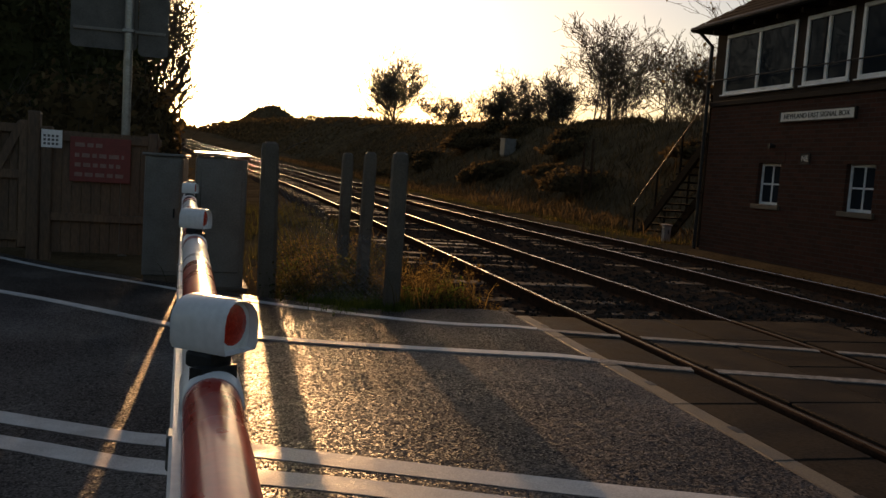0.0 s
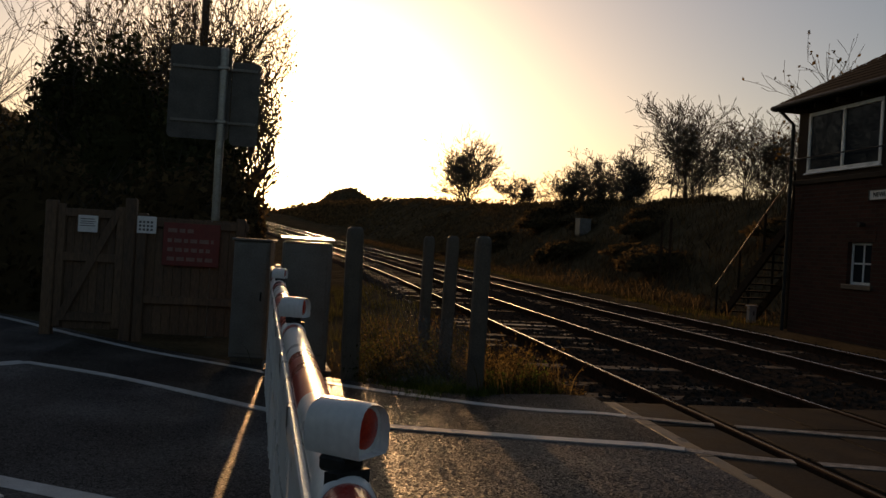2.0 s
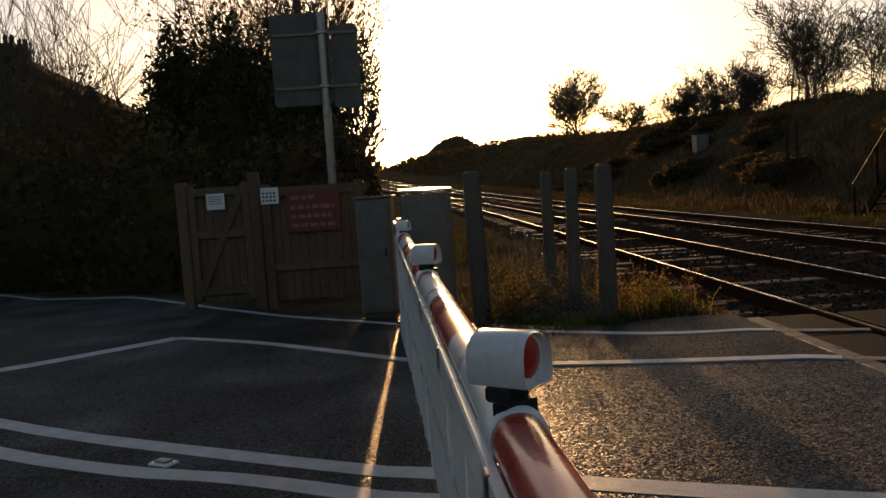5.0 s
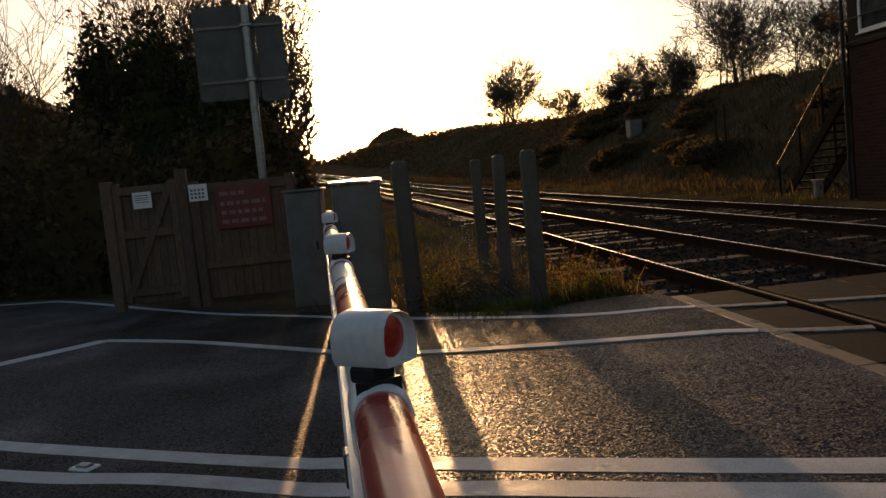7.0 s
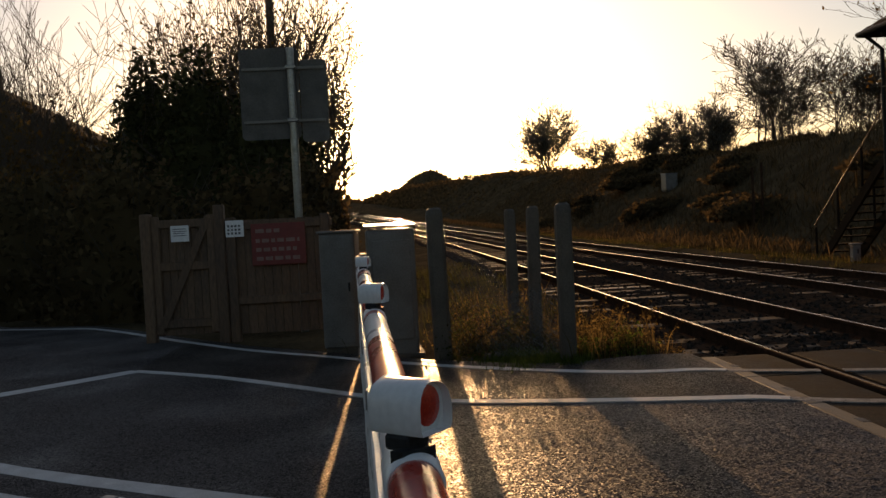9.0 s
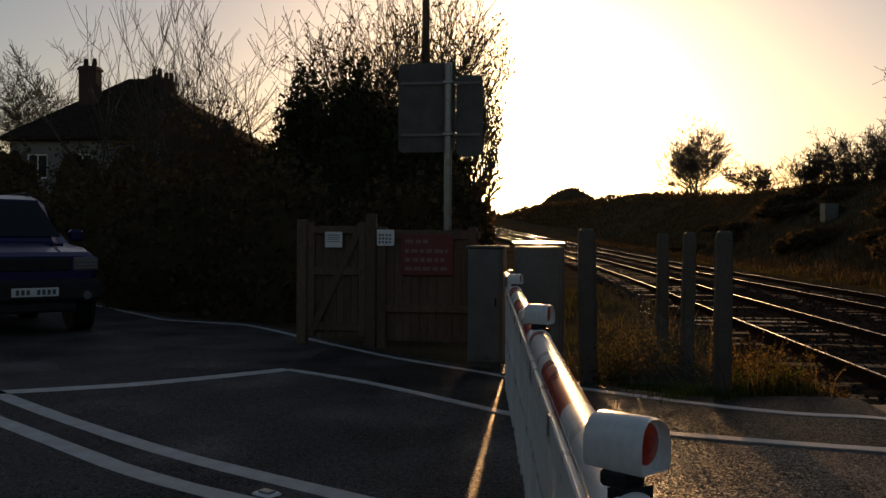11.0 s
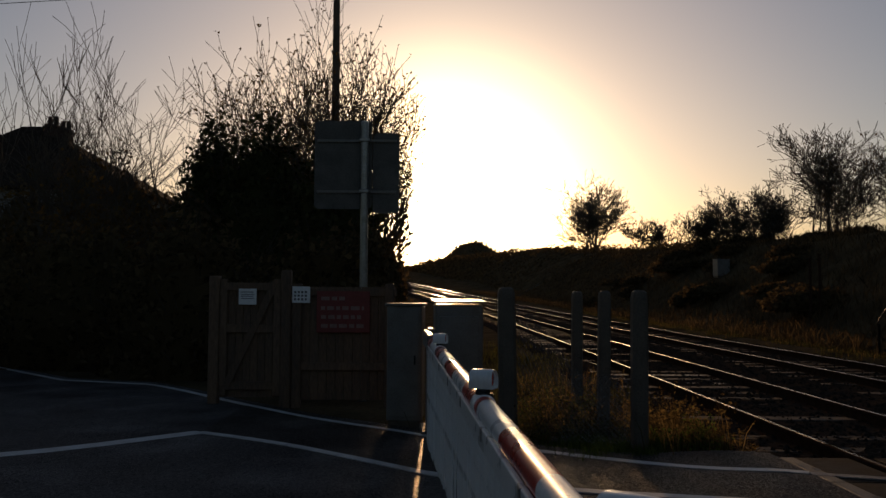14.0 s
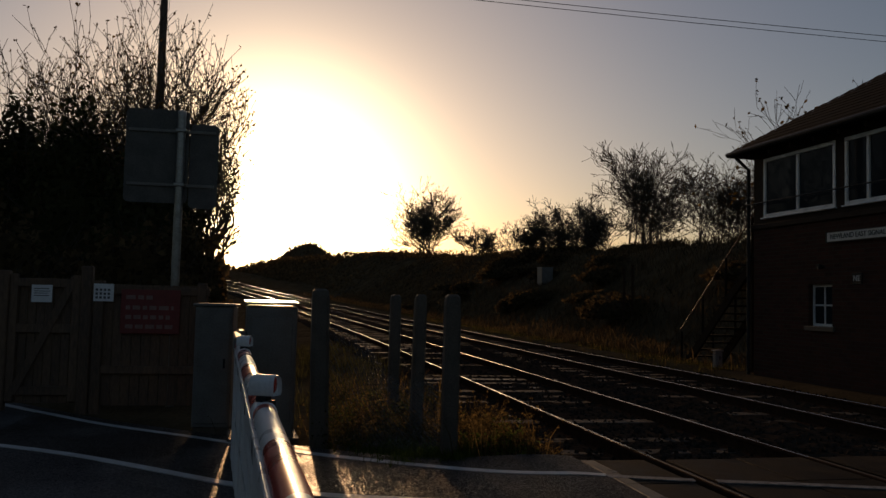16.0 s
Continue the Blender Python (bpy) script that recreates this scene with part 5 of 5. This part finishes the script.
for i in range(18):
    rnd = random.Random(300 + i)
    y = 24 + i * 2.4
    x = bend(y)[0] + rnd.uniform(14.5, 20.5)
    bush("bramble", x, y, rnd.uniform(0.9, 1.9), rnd.uniform(0.9, 1.5), rnd.uniform(0.35, 0.75), 110 + i, "low brown bramble on the railway bank", BANK, 1100, 0.10, group="brambles on the bank")


def far_woods():
    """Woods on the ridge, seen small."""
    rnd = random.Random(9)
    g = Geo()
    for _ in range(30000):
        y = rnd.uniform(240, 440)
        x = rnd.uniform(-0.25, 0.75) * y
        h = rnd.uniform(0.3, 2.0) if abs(x / y + 0.008) < 0.03 else rnd.uniform(0.5, 2.2)
        leaf(g, rnd, Vector((x, y, land_z(x, y) + h * rnd.random())), rnd.uniform(0.3, 0.8))
    solid("far_woods", g, BANK, "distant hazy winter woods on the ridge", "woods", kind="stuff")


far_woods()


def far_scrub():
    """Thorn and bramble over the farther banks."""
    rnd = random.Random(19)
    g = Geo()
    for _ in range(42000):
        y = rnd.uniform(55, 240)
        x = bend(y)[0] * 0.4 + rnd.uniform(11.5, 60)
        if x - bend(y)[0] < 11:
            continue
        lump = max(0.0, 0.5 + noise.noise(Vector((x * 0.12, y * 0.12, 3))))
        leaf(g, rnd, Vector((x, y, land_z(x, y) + rnd.random() * 1.3 * lump)), y * rnd.uniform(0.0009, 0.0022))
    solid("far_scrub", g, BANK, "brown winter scrub over the farther banks", "scrub", kind="stuff")


far_scrub()


def grass(name, spots, count, hmin, hmax, seed, material, label):
    """Blades in tufts round the given spots: x, y, reach."""
    rnd = random.Random(seed)
    g = Geo()
    for _ in range(count):
        x, y, r = rnd.choice(spots)
        px, py = x + rnd.gauss(0, r), y + rnd.gauss(0, r)
        if px > 4.05 and px < 9.3:
            continue
        z = max(land_z(px, py), road_z(px) - 0.04 if px < 3.4 else -9)
        h = rnd.uniform(hmin, hmax) * (0.5 + rnd.random() * 0.5)
        a = rnd.uniform(0, 6.28)
        lean = Vector((rnd.gauss(0, 0.22), rnd.gauss(0, 0.22), 0)) * h
        w = Vector((math.cos(a), math.sin(a), 0)) * rnd.uniform(0.0025, 0.006)
        b = Vector((px, py, z - 0.01))
        m, t = b + lean * 0.35 + Vector((0, 0, h * 0.6)), b + lean + Vector((0, 0, h))
        g.add([b - w, b + w, m + w * 0.7, m - w * 0.7, t], [(0, 1, 2, 3), (3, 2, 4)])
    solid(name, g, material, label, "grass", kind="stuff")


def bracken():
    """Dead stalks that cover the bank."""
    rnd = random.Random(15)
    g = Geo()
    for _ in range(38000):
        y = 17 + 75 * rnd.random() ** 1.3
        u = rnd.uniform(10.9, 27)
        x = u + bend(y)[0]
        if y < 17.5 and x < 15 or (11 < x < 12.3 and y < 21.5):
            continue
        b = Vector((x, y, land_z(x, y) - 0.03))
        h = rnd.uniform(0.12, 0.55) * (0.6 + 0.6 * noise.noise(Vector((x * 0.5, y * 0.5, 7))) + 0.3)
        a = rnd.uniform(0, 6.28)
        w = Vector((math.cos(a), math.sin(a), 0)) * rnd.uniform(0.008, 0.022)
        l = Vector((rnd.gauss(0, 0.35), rnd.gauss(0, 0.35), 0)) * h
        g.add([b - w * 0.4, b + w * 0.4, b + l * 0.4 + w + Vector((0, 0, h * 0.6)), b + l + Vector((0, 0, h)), b + l * 0.4 - w + Vector((0, 0, h * 0.6))], [(0, 1, 2, 3, 4)])
    solid("bank_bracken", g, BANK, "dead brown bracken and stalks over the bank", "undergrowth", kind="stuff")


bracken()
def rubble():
    """Broken pale slabs in the grass by the posts."""
    rnd = random.Random(52)
    for _ in range(9):
        w, d = rnd.uniform(0.06, 0.16), rnd.uniform(0.05, 0.12)
        x, y = rnd.uniform(1.75, 2.5), rnd.uniform(8.6, 9.8)
        g = Geo().prism([(-w, -d), (w * 0.8, -d * 1.1), (w, d * 0.7), (w * 0.1, d), (-w * 0.9, d * 0.8)], 0, 0.05)
        solid("rubble_piece", g, EDGE_BEAM, "pale broken concrete piece lying in the grass", "rubble", "rubble by the posts", m=pose(x, y, road_z(x) - 0.055, rnd.uniform(-8, 8), rnd.uniform(-8, 8), rnd.uniform(0, 360)))


rubble()
rs = random.Random(77)
VERGE = [(rs.uniform(1.9, 3.7), rs.uniform(8.7, 13.5), 0.14) for _ in range(34)] + [(rs.uniform(2.75, 3.75), rs.uniform(7.75, 8.6), 0.10) for _ in range(16)]
grass("dry_verge_grass", VERGE, 750, 0.10, 0.5, 5, STRAW, "tall dry yellow grass along the fence")
grass("dry_back_grass", [(rs.uniform(0.9, 3.2), rs.uniform(10.2, 24), 0.25) for _ in range(40)], 3600, 0.08, 0.36, 12, OLIVE, "rough dull grass behind the fence posts")
grass("green_verge_grass", [(rs.uniform(2.2, 2.75), rs.uniform(7.7, 8.1), 0.07) for i in range(14)] + [(rs.uniform(1.6, 2.7), rs.uniform(7.75, 8.6) if i % 2 else rs.uniform(8.4, 9.4), 0.12) for i in range(12)], 3800, 0.04, 0.15, 6, GREEN, "short green grass round the fence posts")
grass("green_tuft_grass", [(rs.uniform(2.0, 2.9), rs.uniform(7.7, 8.3), 0.08) for i in range(16)], 1000, 0.04, 0.13, 8, GREEN, "green tufts beside the crossing")
grass("olive_verge_grass", VERGE, 1500, 0.06, 0.26, 14, OLIVE, "dull olive weeds among the dry grass")
grass("bright_tuft_grass", [(2.80, 7.95, 0.07), (2.92, 8.1, 0.06)], 380, 0.08, 0.22, 16, GREEN, "bright green tuft beside the fence post")


def weeds(name, spots, count, tall, seed, material, label):
    """Leafy plants in clumps: small leaves up thin bent stalks."""
    rnd = random.Random(seed)
    g = Geo()
    for x, y, r in spots:
        hump = tall * rnd.uniform(0.35, 1.0)
        for _ in range(count):
            px, py = x + rnd.gauss(0, r), y + rnd.gauss(0, r)
            if 3.75 < px < 9.5:
                continue
            z = max(land_z(px, py), road_z(px) - 0.04 if px < 3.4 else -9)
            h = hump * rnd.uniform(0.3, 1.0)
            lean = Vector((rnd.gauss(0, 0.3), rnd.gauss(0, 0.3), 1)) * h
            b = Vector((px, py, z - 0.01))
            w = Vector((0.0018, 0, 0))
            g.add([b - w, b + w, b + lean], [(0, 1, 2)])
            for k in range(7):
                leaf(g, rnd, b + lean * rnd.uniform(0.25, 1.05) + Vector((rnd.gauss(0, 0.02), rnd.gauss(0, 0.02), 0)), rnd.uniform(0.008, 0.022))
    solid(name, g, material, label, "weeds", kind="stuff")


weeds("leafy_weeds", [(rs.uniform(1.75, 2.6), rs.uniform(8.7, 12.5), 0.10) for _ in range(34)], 24, 0.46, 41, OLIVE, "leafy olive weeds behind the fence posts")
weeds("green_weeds", [(rs.uniform(2.75, 3.35), rs.uniform(7.75, 8.7), 0.08) for _ in range(9)] + [(rs.uniform(1.8, 2.5), rs.uniform(9.2, 11), 0.08) for _ in range(8)], 22, 0.32, 42, GREEN, "low green weeds beside the posts")
weeds("brown_weeds", [(rs.uniform(2.75, 3.7), rs.uniform(7.9, 9.4), 0.10) for _ in range(30)] + [(rs.uniform(1.75, 2.65), rs.uniform(8.7, 10.8), 0.11) for _ in range(34)], 17, 0.5, 43, STRAW, "dead brown weeds with dry seed heads")
FAR_SIDE = [(10.6 + rs.uniform(-0.5, 1.2) + bend(y)[0], y, 0.25) for y in np.linspace(17.5, 60, 90)]
grass("track_side_grass", FAR_SIDE, 4000, 0.06, 0.26, 7, STRAW, "dry yellow grass along the far track")
grass("track_side_weeds", FAR_SIDE, 12000, 0.05, 0.24, 17, OLIVE, "dull olive grass along the far track")


# ---------------------------------------------------------------- pole, wires and house
def telegraph_pole():
    p = thing("telegraph_pole", pose(-2.85, 30, 0), "tall dark tarred wooden telegraph pole", "pole")
    part("shaft", Geo().tube([(0, 0, -0.5), (0, 0, 6), (0, 0, 13.0)], [0.17, 0.15, 0.11], 14), POLE_WOOD, p, smooth=True)
    part("insulator", Geo().tube([(0.14, 0, 12.2), (0.14, 0, 12.34)], [0.05, 0.03], 8), WHITE, p)
    part("insulator", Geo().tube([(-0.14, 0, 12.35), (-0.14, 0, 12.49)], [0.05, 0.03], 8), WHITE, p)
    for za, zc2 in ((12.36, 12.17), (12.50, 12.46)):
        def wire(a, b, sag):
            pts = []
            for k in range(17):
                f = k / 16
                q = Vector(a).lerp(Vector(b), f)
                pts.append(q - Vector((0, 0, sag * 4 * f * (1 - f))))
            return Geo().tube(pts, 0.013, 4, False)
        tagged(new("overhead_wire", wire((-2.85, 30, za), (-2.85 - 41, 30, za - 2.0), 0.35).mesh("overhead_wire", BLACK)), "thin dark overhead telephone wire", "wire", "overhead wires")
        tagged(new("overhead_wire", wire((-2.85, 30, za), (42, 30, zc2), 0.18).mesh("overhead_wire", BLACK)), "thin dark overhead telephone wire", "wire", "overhead wires")


telegraph_pole()


def house():
    h = thing("house", pose(-20.8, 47, 0), "old rendered house with hipped slate roof and chimneys", "house")
    a, b, ze, zr = 5.85, 4.5, 6.6, 10.45
    wins = [(u, u + 1.15, c, c + 1.3) for c in (1.0, 4.4) for u in (-4.9, -2.4, 0.4, 3.4)]
    part("wall", holed_wall(-a, a, -0.3, ze, wins, -b, -b + 0.3, True), RENDERED, h, "dirty white render")
    part("wall", Geo().box(-a, -a + 0.3, -b + 0.3, b, -0.3, ze), RENDERED, h)
    part("wall", Geo().box(a - 0.3, a, -b + 0.3, b, -0.3, ze), RENDERED, h)
    part("wall", Geo().box(-a + 0.3, a - 0.3, b - 0.3, b, -0.3, ze), RENDERED, h)
    for u0, u1, c, d in wins:
        w = part("window", Geo().box(u0, u1, -b + 0.08, -b + 0.14, c, c + 0.08).box(u0, u1, -b + 0.08, -b + 0.14, d - 0.08, d).box(u0, u0 + 0.08, -b + 0.08, -b + 0.14, c + 0.08, d - 0.08).box(u1 - 0.08, u1, -b + 0.08, -b + 0.14, c + 0.08, d - 0.08).box((u0 + u1) / 2 - 0.03, (u0 + u1) / 2 + 0.03, -b + 0.085, -b + 0.135, c + 0.08, d - 0.08), WHITE, h)
        part("pane", Geo().box(u0 + 0.05, u1 - 0.05, -b + 0.105, -b + 0.112, c + 0.05, d - 0.05), GLASS, w)
    o = 0.45
    e = [(-a - o, -b - o), (a + o, -b - o), (a + o, b + o), (-a - o, b + o)]
    vs = [(x, y, ze - 0.05) for x, y in e] + [(-1.5, 0, zr), (-0.4, 0, zr)] + [(x, y, ze - 0.2) for x, y in e]
    part("roof", Geo().add(vs, [(0, 1, 5, 4), (1, 2, 5), (2, 3, 4, 5), (3, 0, 4), (0, 6, 7, 1), (1, 7, 8, 2), (2, 8, 9, 3), (3, 9, 6, 0), (6, 9, 8, 7)]), SLATE, h, "dark slate roof")
    for x, y, w, zt in ((-2.75, -2.0, 0.5, 10.75), (0.4, -0.5, 0.34, 10.45), (1.1, -0.5, 0.3, 10.2)):
        ch = part("chimney", Geo().box(x - w, x + w, y - 0.35, y + 0.35, 7.6, zt, 0.03).box(x - w - 0.06, x + w + 0.06, y - 0.41, y + 0.41, zt - 0.25, zt - 0.1, 0.02), BRICK, h, "brick chimney stack")
        for k in (-0.5, 0.5):
            part("chimney_pot", Geo().tube([(x + k * w, y, zt), (x + k * w, y, zt + 0.45)], [0.14, 0.11], 10), BRICK, ch)


house()


# ---------------------------------------------------------------- waiting car
def car():
    c = thing("car", pose(-6.12, 11.95, -0.2, 0, 0, -132) @ Matrix.Diagonal((1.10, 1.07, 1.20, 1)), "dark blue off-road car waiting at the stop line", "car")
    # local +y is ahead; the nose is at y = 0
    def loft(sections):
        """Rings of (half width, z) at stations y; mirrored."""
        g = Geo()
        n = None
        for y, ring in sections:
            full = [(x, z) for x, z in ring] + [(-x, z) for x, z in ring[::-1]]
            n = len(full)
            g.v += [(x, y, z) for x, z in full]
        for i in range(len(sections) - 1):
            g.f += [(i * n + j, i * n + (j + 1) % n, (i + 1) * n + (j + 1) % n, (i + 1) * n + j) for j in range(n)]
        g.f += [tuple(range(n))[::-1], tuple(range((len(sections) - 1) * n, len(sections) * n))]
        return g
    low = lambda w, zb, zt: [(w * 0.93, zb), (w, zb + 0.12), (w, zt - 0.16), (w * 0.96, zt - 0.05), (w * 0.86, zt)]
    body = loft([(0.0, low(0.74, 0.62, 0.98)), (-0.10, low(0.84, 0.55, 1.03)), (-0.45, low(0.90, 0.45, 1.08)), (-1.15, low(0.91, 0.40, 1.13)), (-1.35, low(0.91, 0.40, 1.14)), (-3.9, low(0.91, 0.42, 1.14)), (-4.3, low(0.87, 0.5, 1.10))])
    bd = part("body", body, CAR_BLUE, c, "dark blue bodywork")
    cab = lambda w, zb, zt: [(w, zb), (w * 0.97, zb + (zt - zb) * 0.4), (w * 0.80, zt - 0.06), (w * 0.70, zt)]
    part("cabin", loft([(-1.20, cab(0.84, 1.12, 1.16)), (-1.95, cab(0.85, 1.12, 1.73)), (-2.4, cab(0.86, 1.12, 1.80)), (-3.9, cab(0.86, 1.12, 1.80)), (-4.2, cab(0.84, 1.12, 1.55))]), CAR_BLUE, c, "dark blue roof and pillars")
    part("windscreen", Geo().add([(-0.73, -1.27, 1.215), (0.73, -1.27, 1.215), (0.58, -1.93, 1.70), (-0.58, -1.93, 1.70)], [(0, 1, 2, 3)]).add([(-0.73, -1.26, 1.225), (0.73, -1.26, 1.225), (0.58, -1.92, 1.71), (-0.58, -1.92, 1.71)], [(0, 1, 2, 3)]), GLASS, c)
    for s in (-1, 1):
        part("side_window", Geo().add([(s * 0.865, -1.6, 1.20), (s * 0.86, -3.8, 1.20), (s * 0.72, -3.7, 1.66), (s * 0.72, -2.1, 1.66)], [(0, 1, 2, 3)]), GLASS, c)
        part("mirror", Geo().box(s * 0.90, s * 1.10, -1.52, -1.40, 1.16, 1.32, 0.03), CAR_BLUE, c)
        hl = part("headlamp", Geo().box(s * 0.50, s * 0.83, -0.10, 0.022, 0.80, 0.97, 0.02), CLEAR, c, "clear ribbed headlamp")
        for k in range(3):
            part("lamp_rib", Geo().box(s * 0.52, s * 0.81, 0.018, 0.027, 0.83 + k * 0.045, 0.84 + k * 0.045), GALV, hl)
        part("fog_lamp", Geo().tube([(s * 0.66, 0.0, 0.50), (s * 0.66, 0.085, 0.50)], [0.06, 0.055], 14), CLEAR, c)
        for y in (-0.78, -3.35):
            w = part("wheel", Geo().tube([(s * 0.68, y, 0.35), (s * 0.71, y, 0.35), (s * 0.88, y, 0.35), (s * 0.91, y, 0.35)], [0.32, 0.355, 0.355, 0.32], 24), BLACK, c, "black tyre")
            part("rim", Geo().tube([(s * 0.90, y, 0.35), (s * 0.922, y, 0.35)], [0.23, 0.20], 16), GALV, w)
            part("wheel_arch", Geo().tube([(s * 0.86, y, 0.38), (s * 0.925, y, 0.38)], [0.42, 0.42], 24), BLACK, bd)
    bp = part("bumper", Geo().box(-0.86, 0.86, -0.22, 0.08, 0.42, 0.70, 0.05), BLACK, c, "dark plastic bumper")
    part("skid_plate", Geo().box(-0.55, 0.55, -0.2, 0.04, 0.30, 0.43, 0.03), BLACK, bp)
    gr = part("grille", Geo().box(-0.47, 0.47, -0.08, 0.018, 0.80, 0.96, 0.01), BLACK, c)
    for k in range(3):
        part("grille_bar", Geo().box(-0.45, 0.45, 0.018, 0.03, 0.825 + k * 0.045, 0.84 + k * 0.045), BLACK, gr)
    pl = part("number_plate", Geo().box(-0.29, 0.29, 0.08, 0.092, 0.50, 0.605, 0.004), PLATE, c, "white number plate")
    for k in range(8):
        if k != 4:
            part("plate_bar", Geo().box(-0.25 + k * 0.064, -0.21 + k * 0.064, 0.092, 0.095, 0.522, 0.583), INK, pl)
    for s in (-1, 1):
        part("roof_rail", Geo().tube([(s * 0.60, -2.4, 1.79), (s * 0.60, -2.5, 1.85), (s * 0.60, -3.8, 1.85), (s * 0.60, -3.9, 1.79)], 0.016, 6), BLACK, c)
    part("bonnet_crease", Geo().box(-0.45, -0.43, -1.1, -0.25, 1.10, 1.135, 0.004).box(0.43, 0.45, -1.1, -0.25, 1.10, 1.135, 0.004), CAR_BLUE, c)


car()


# ---------------------------------------------------------------- the train, still far down the line
def rail_car(y_front, length, leading):
    """One carriage: lofted shell on the far track, its nose towards the crossing."""
    c0 = (RAILS[2] + RAILS[3]) / 2
    (xa, za), (xb, zb) = bend(y_front), bend(y_front + length)
    yaw = math.degrees(math.atan2(-(xb - xa), length))
    pitch = math.degrees(math.atan2(zb - za, length))
    t = thing("train_carriage", pose(c0 + xa, y_front, za, pitch, 0, yaw), "green and grey diesel train carriage with dark windows" if not leading else "leading train carriage with a yellow front panel", "train", "train carriages")
    ring = [(1.25, 0.95), (1.36, 1.25), (1.38, 2.2), (1.33, 3.0), (1.15, 3.45), (0.75, 3.72), (0.0, 3.80)]
    full = ring + [(-x, z) for x, z in ring[-2::-1]]
    n = len(full)
    def shell(stations):
        g = Geo()
        for y, kx, kz in stations:
            g.v += [(x * kx, y, 0.95 + (z - 0.95) * kz) for x, z in full]
        for i in range(len(stations) - 1):
            g.f += [(i * n + j, i * n + (j + 1) % n, (i + 1) * n + (j + 1) % n, (i + 1) * n + j)[::-1] for j in range(n)]
        g.f += [tuple(range(n)), tuple(range((len(stations) - 1) * n, len(stations) * n))[::-1]]
        return g
    nose = [(0.0, 0.86, 0.80), (0.15, 0.93, 0.90), (0.6, 0.98, 0.97), (1.2, 1.0, 1.0)] if leading else [(0.25, 1.0, 1.0), (1.2, 1.0, 1.0)]
    part("shell", shell(nose + [(length - 0.3, 1.0, 1.0)]), TRAIN_GREEN, t, "dark green bodyside", smooth=False)
    for s in (-1, 1):
        part("window_band", Geo().box(s * 1.372, s * 1.392, 2.4, length - 1.6, 1.95, 2.72, 0.004), GLASS, t)
        for y in (5.5, length - 6.5):
            part("door", Geo().box(s * 1.36, s * 1.40, y, y + 1.3, 1.0, 3.0, 0.01), TRAIN_GREY, t)
    part("underframe", Geo().box(-1.1, 1.1, 1.2, length - 1.2, 0.35, 0.95, 0.05), BLACK, t)
    for y in (2.6, 4.9, length - 4.9, length - 2.6):
        part("wheelset", Geo().tube([(-0.78, y, 0.42), (-0.72, y, 0.42), (0.72, y, 0.42), (0.78, y, 0.42)], [0.42, 0.42, 0.42, 0.42], 20), RUST, t)
    part("roof_pod", Geo().box(-0.6, 0.6, 3.5, 5.2, 3.70, 3.92, 0.05), TRAIN_GREY, t)
    if leading:
        part("windscreen", Geo().box(-1.0, 1.0, -0.03, 0.03, 2.05, 2.95, 0.03), GLASS, t)
        part("front_panel", Geo().box(-1.05, 1.05, -0.04, 0.02, 1.10, 1.75, 0.03), YELLOW, t, "yellow warning panel")
        for s in (-1, 1):
            part("headlight", Geo().tube([(s * 0.95, -0.08, 1.55), (s * 0.95, -0.03, 1.55)], [0.09, 0.10], 12), CLEAR, t)
        part("coupler", Geo().box(-0.2, 0.2, -0.4, 0.2, 0.75, 1.0, 0.04), BLACK, t)


rail_car(165, 23.0, True)
rail_car(188.4, 23.0, False)
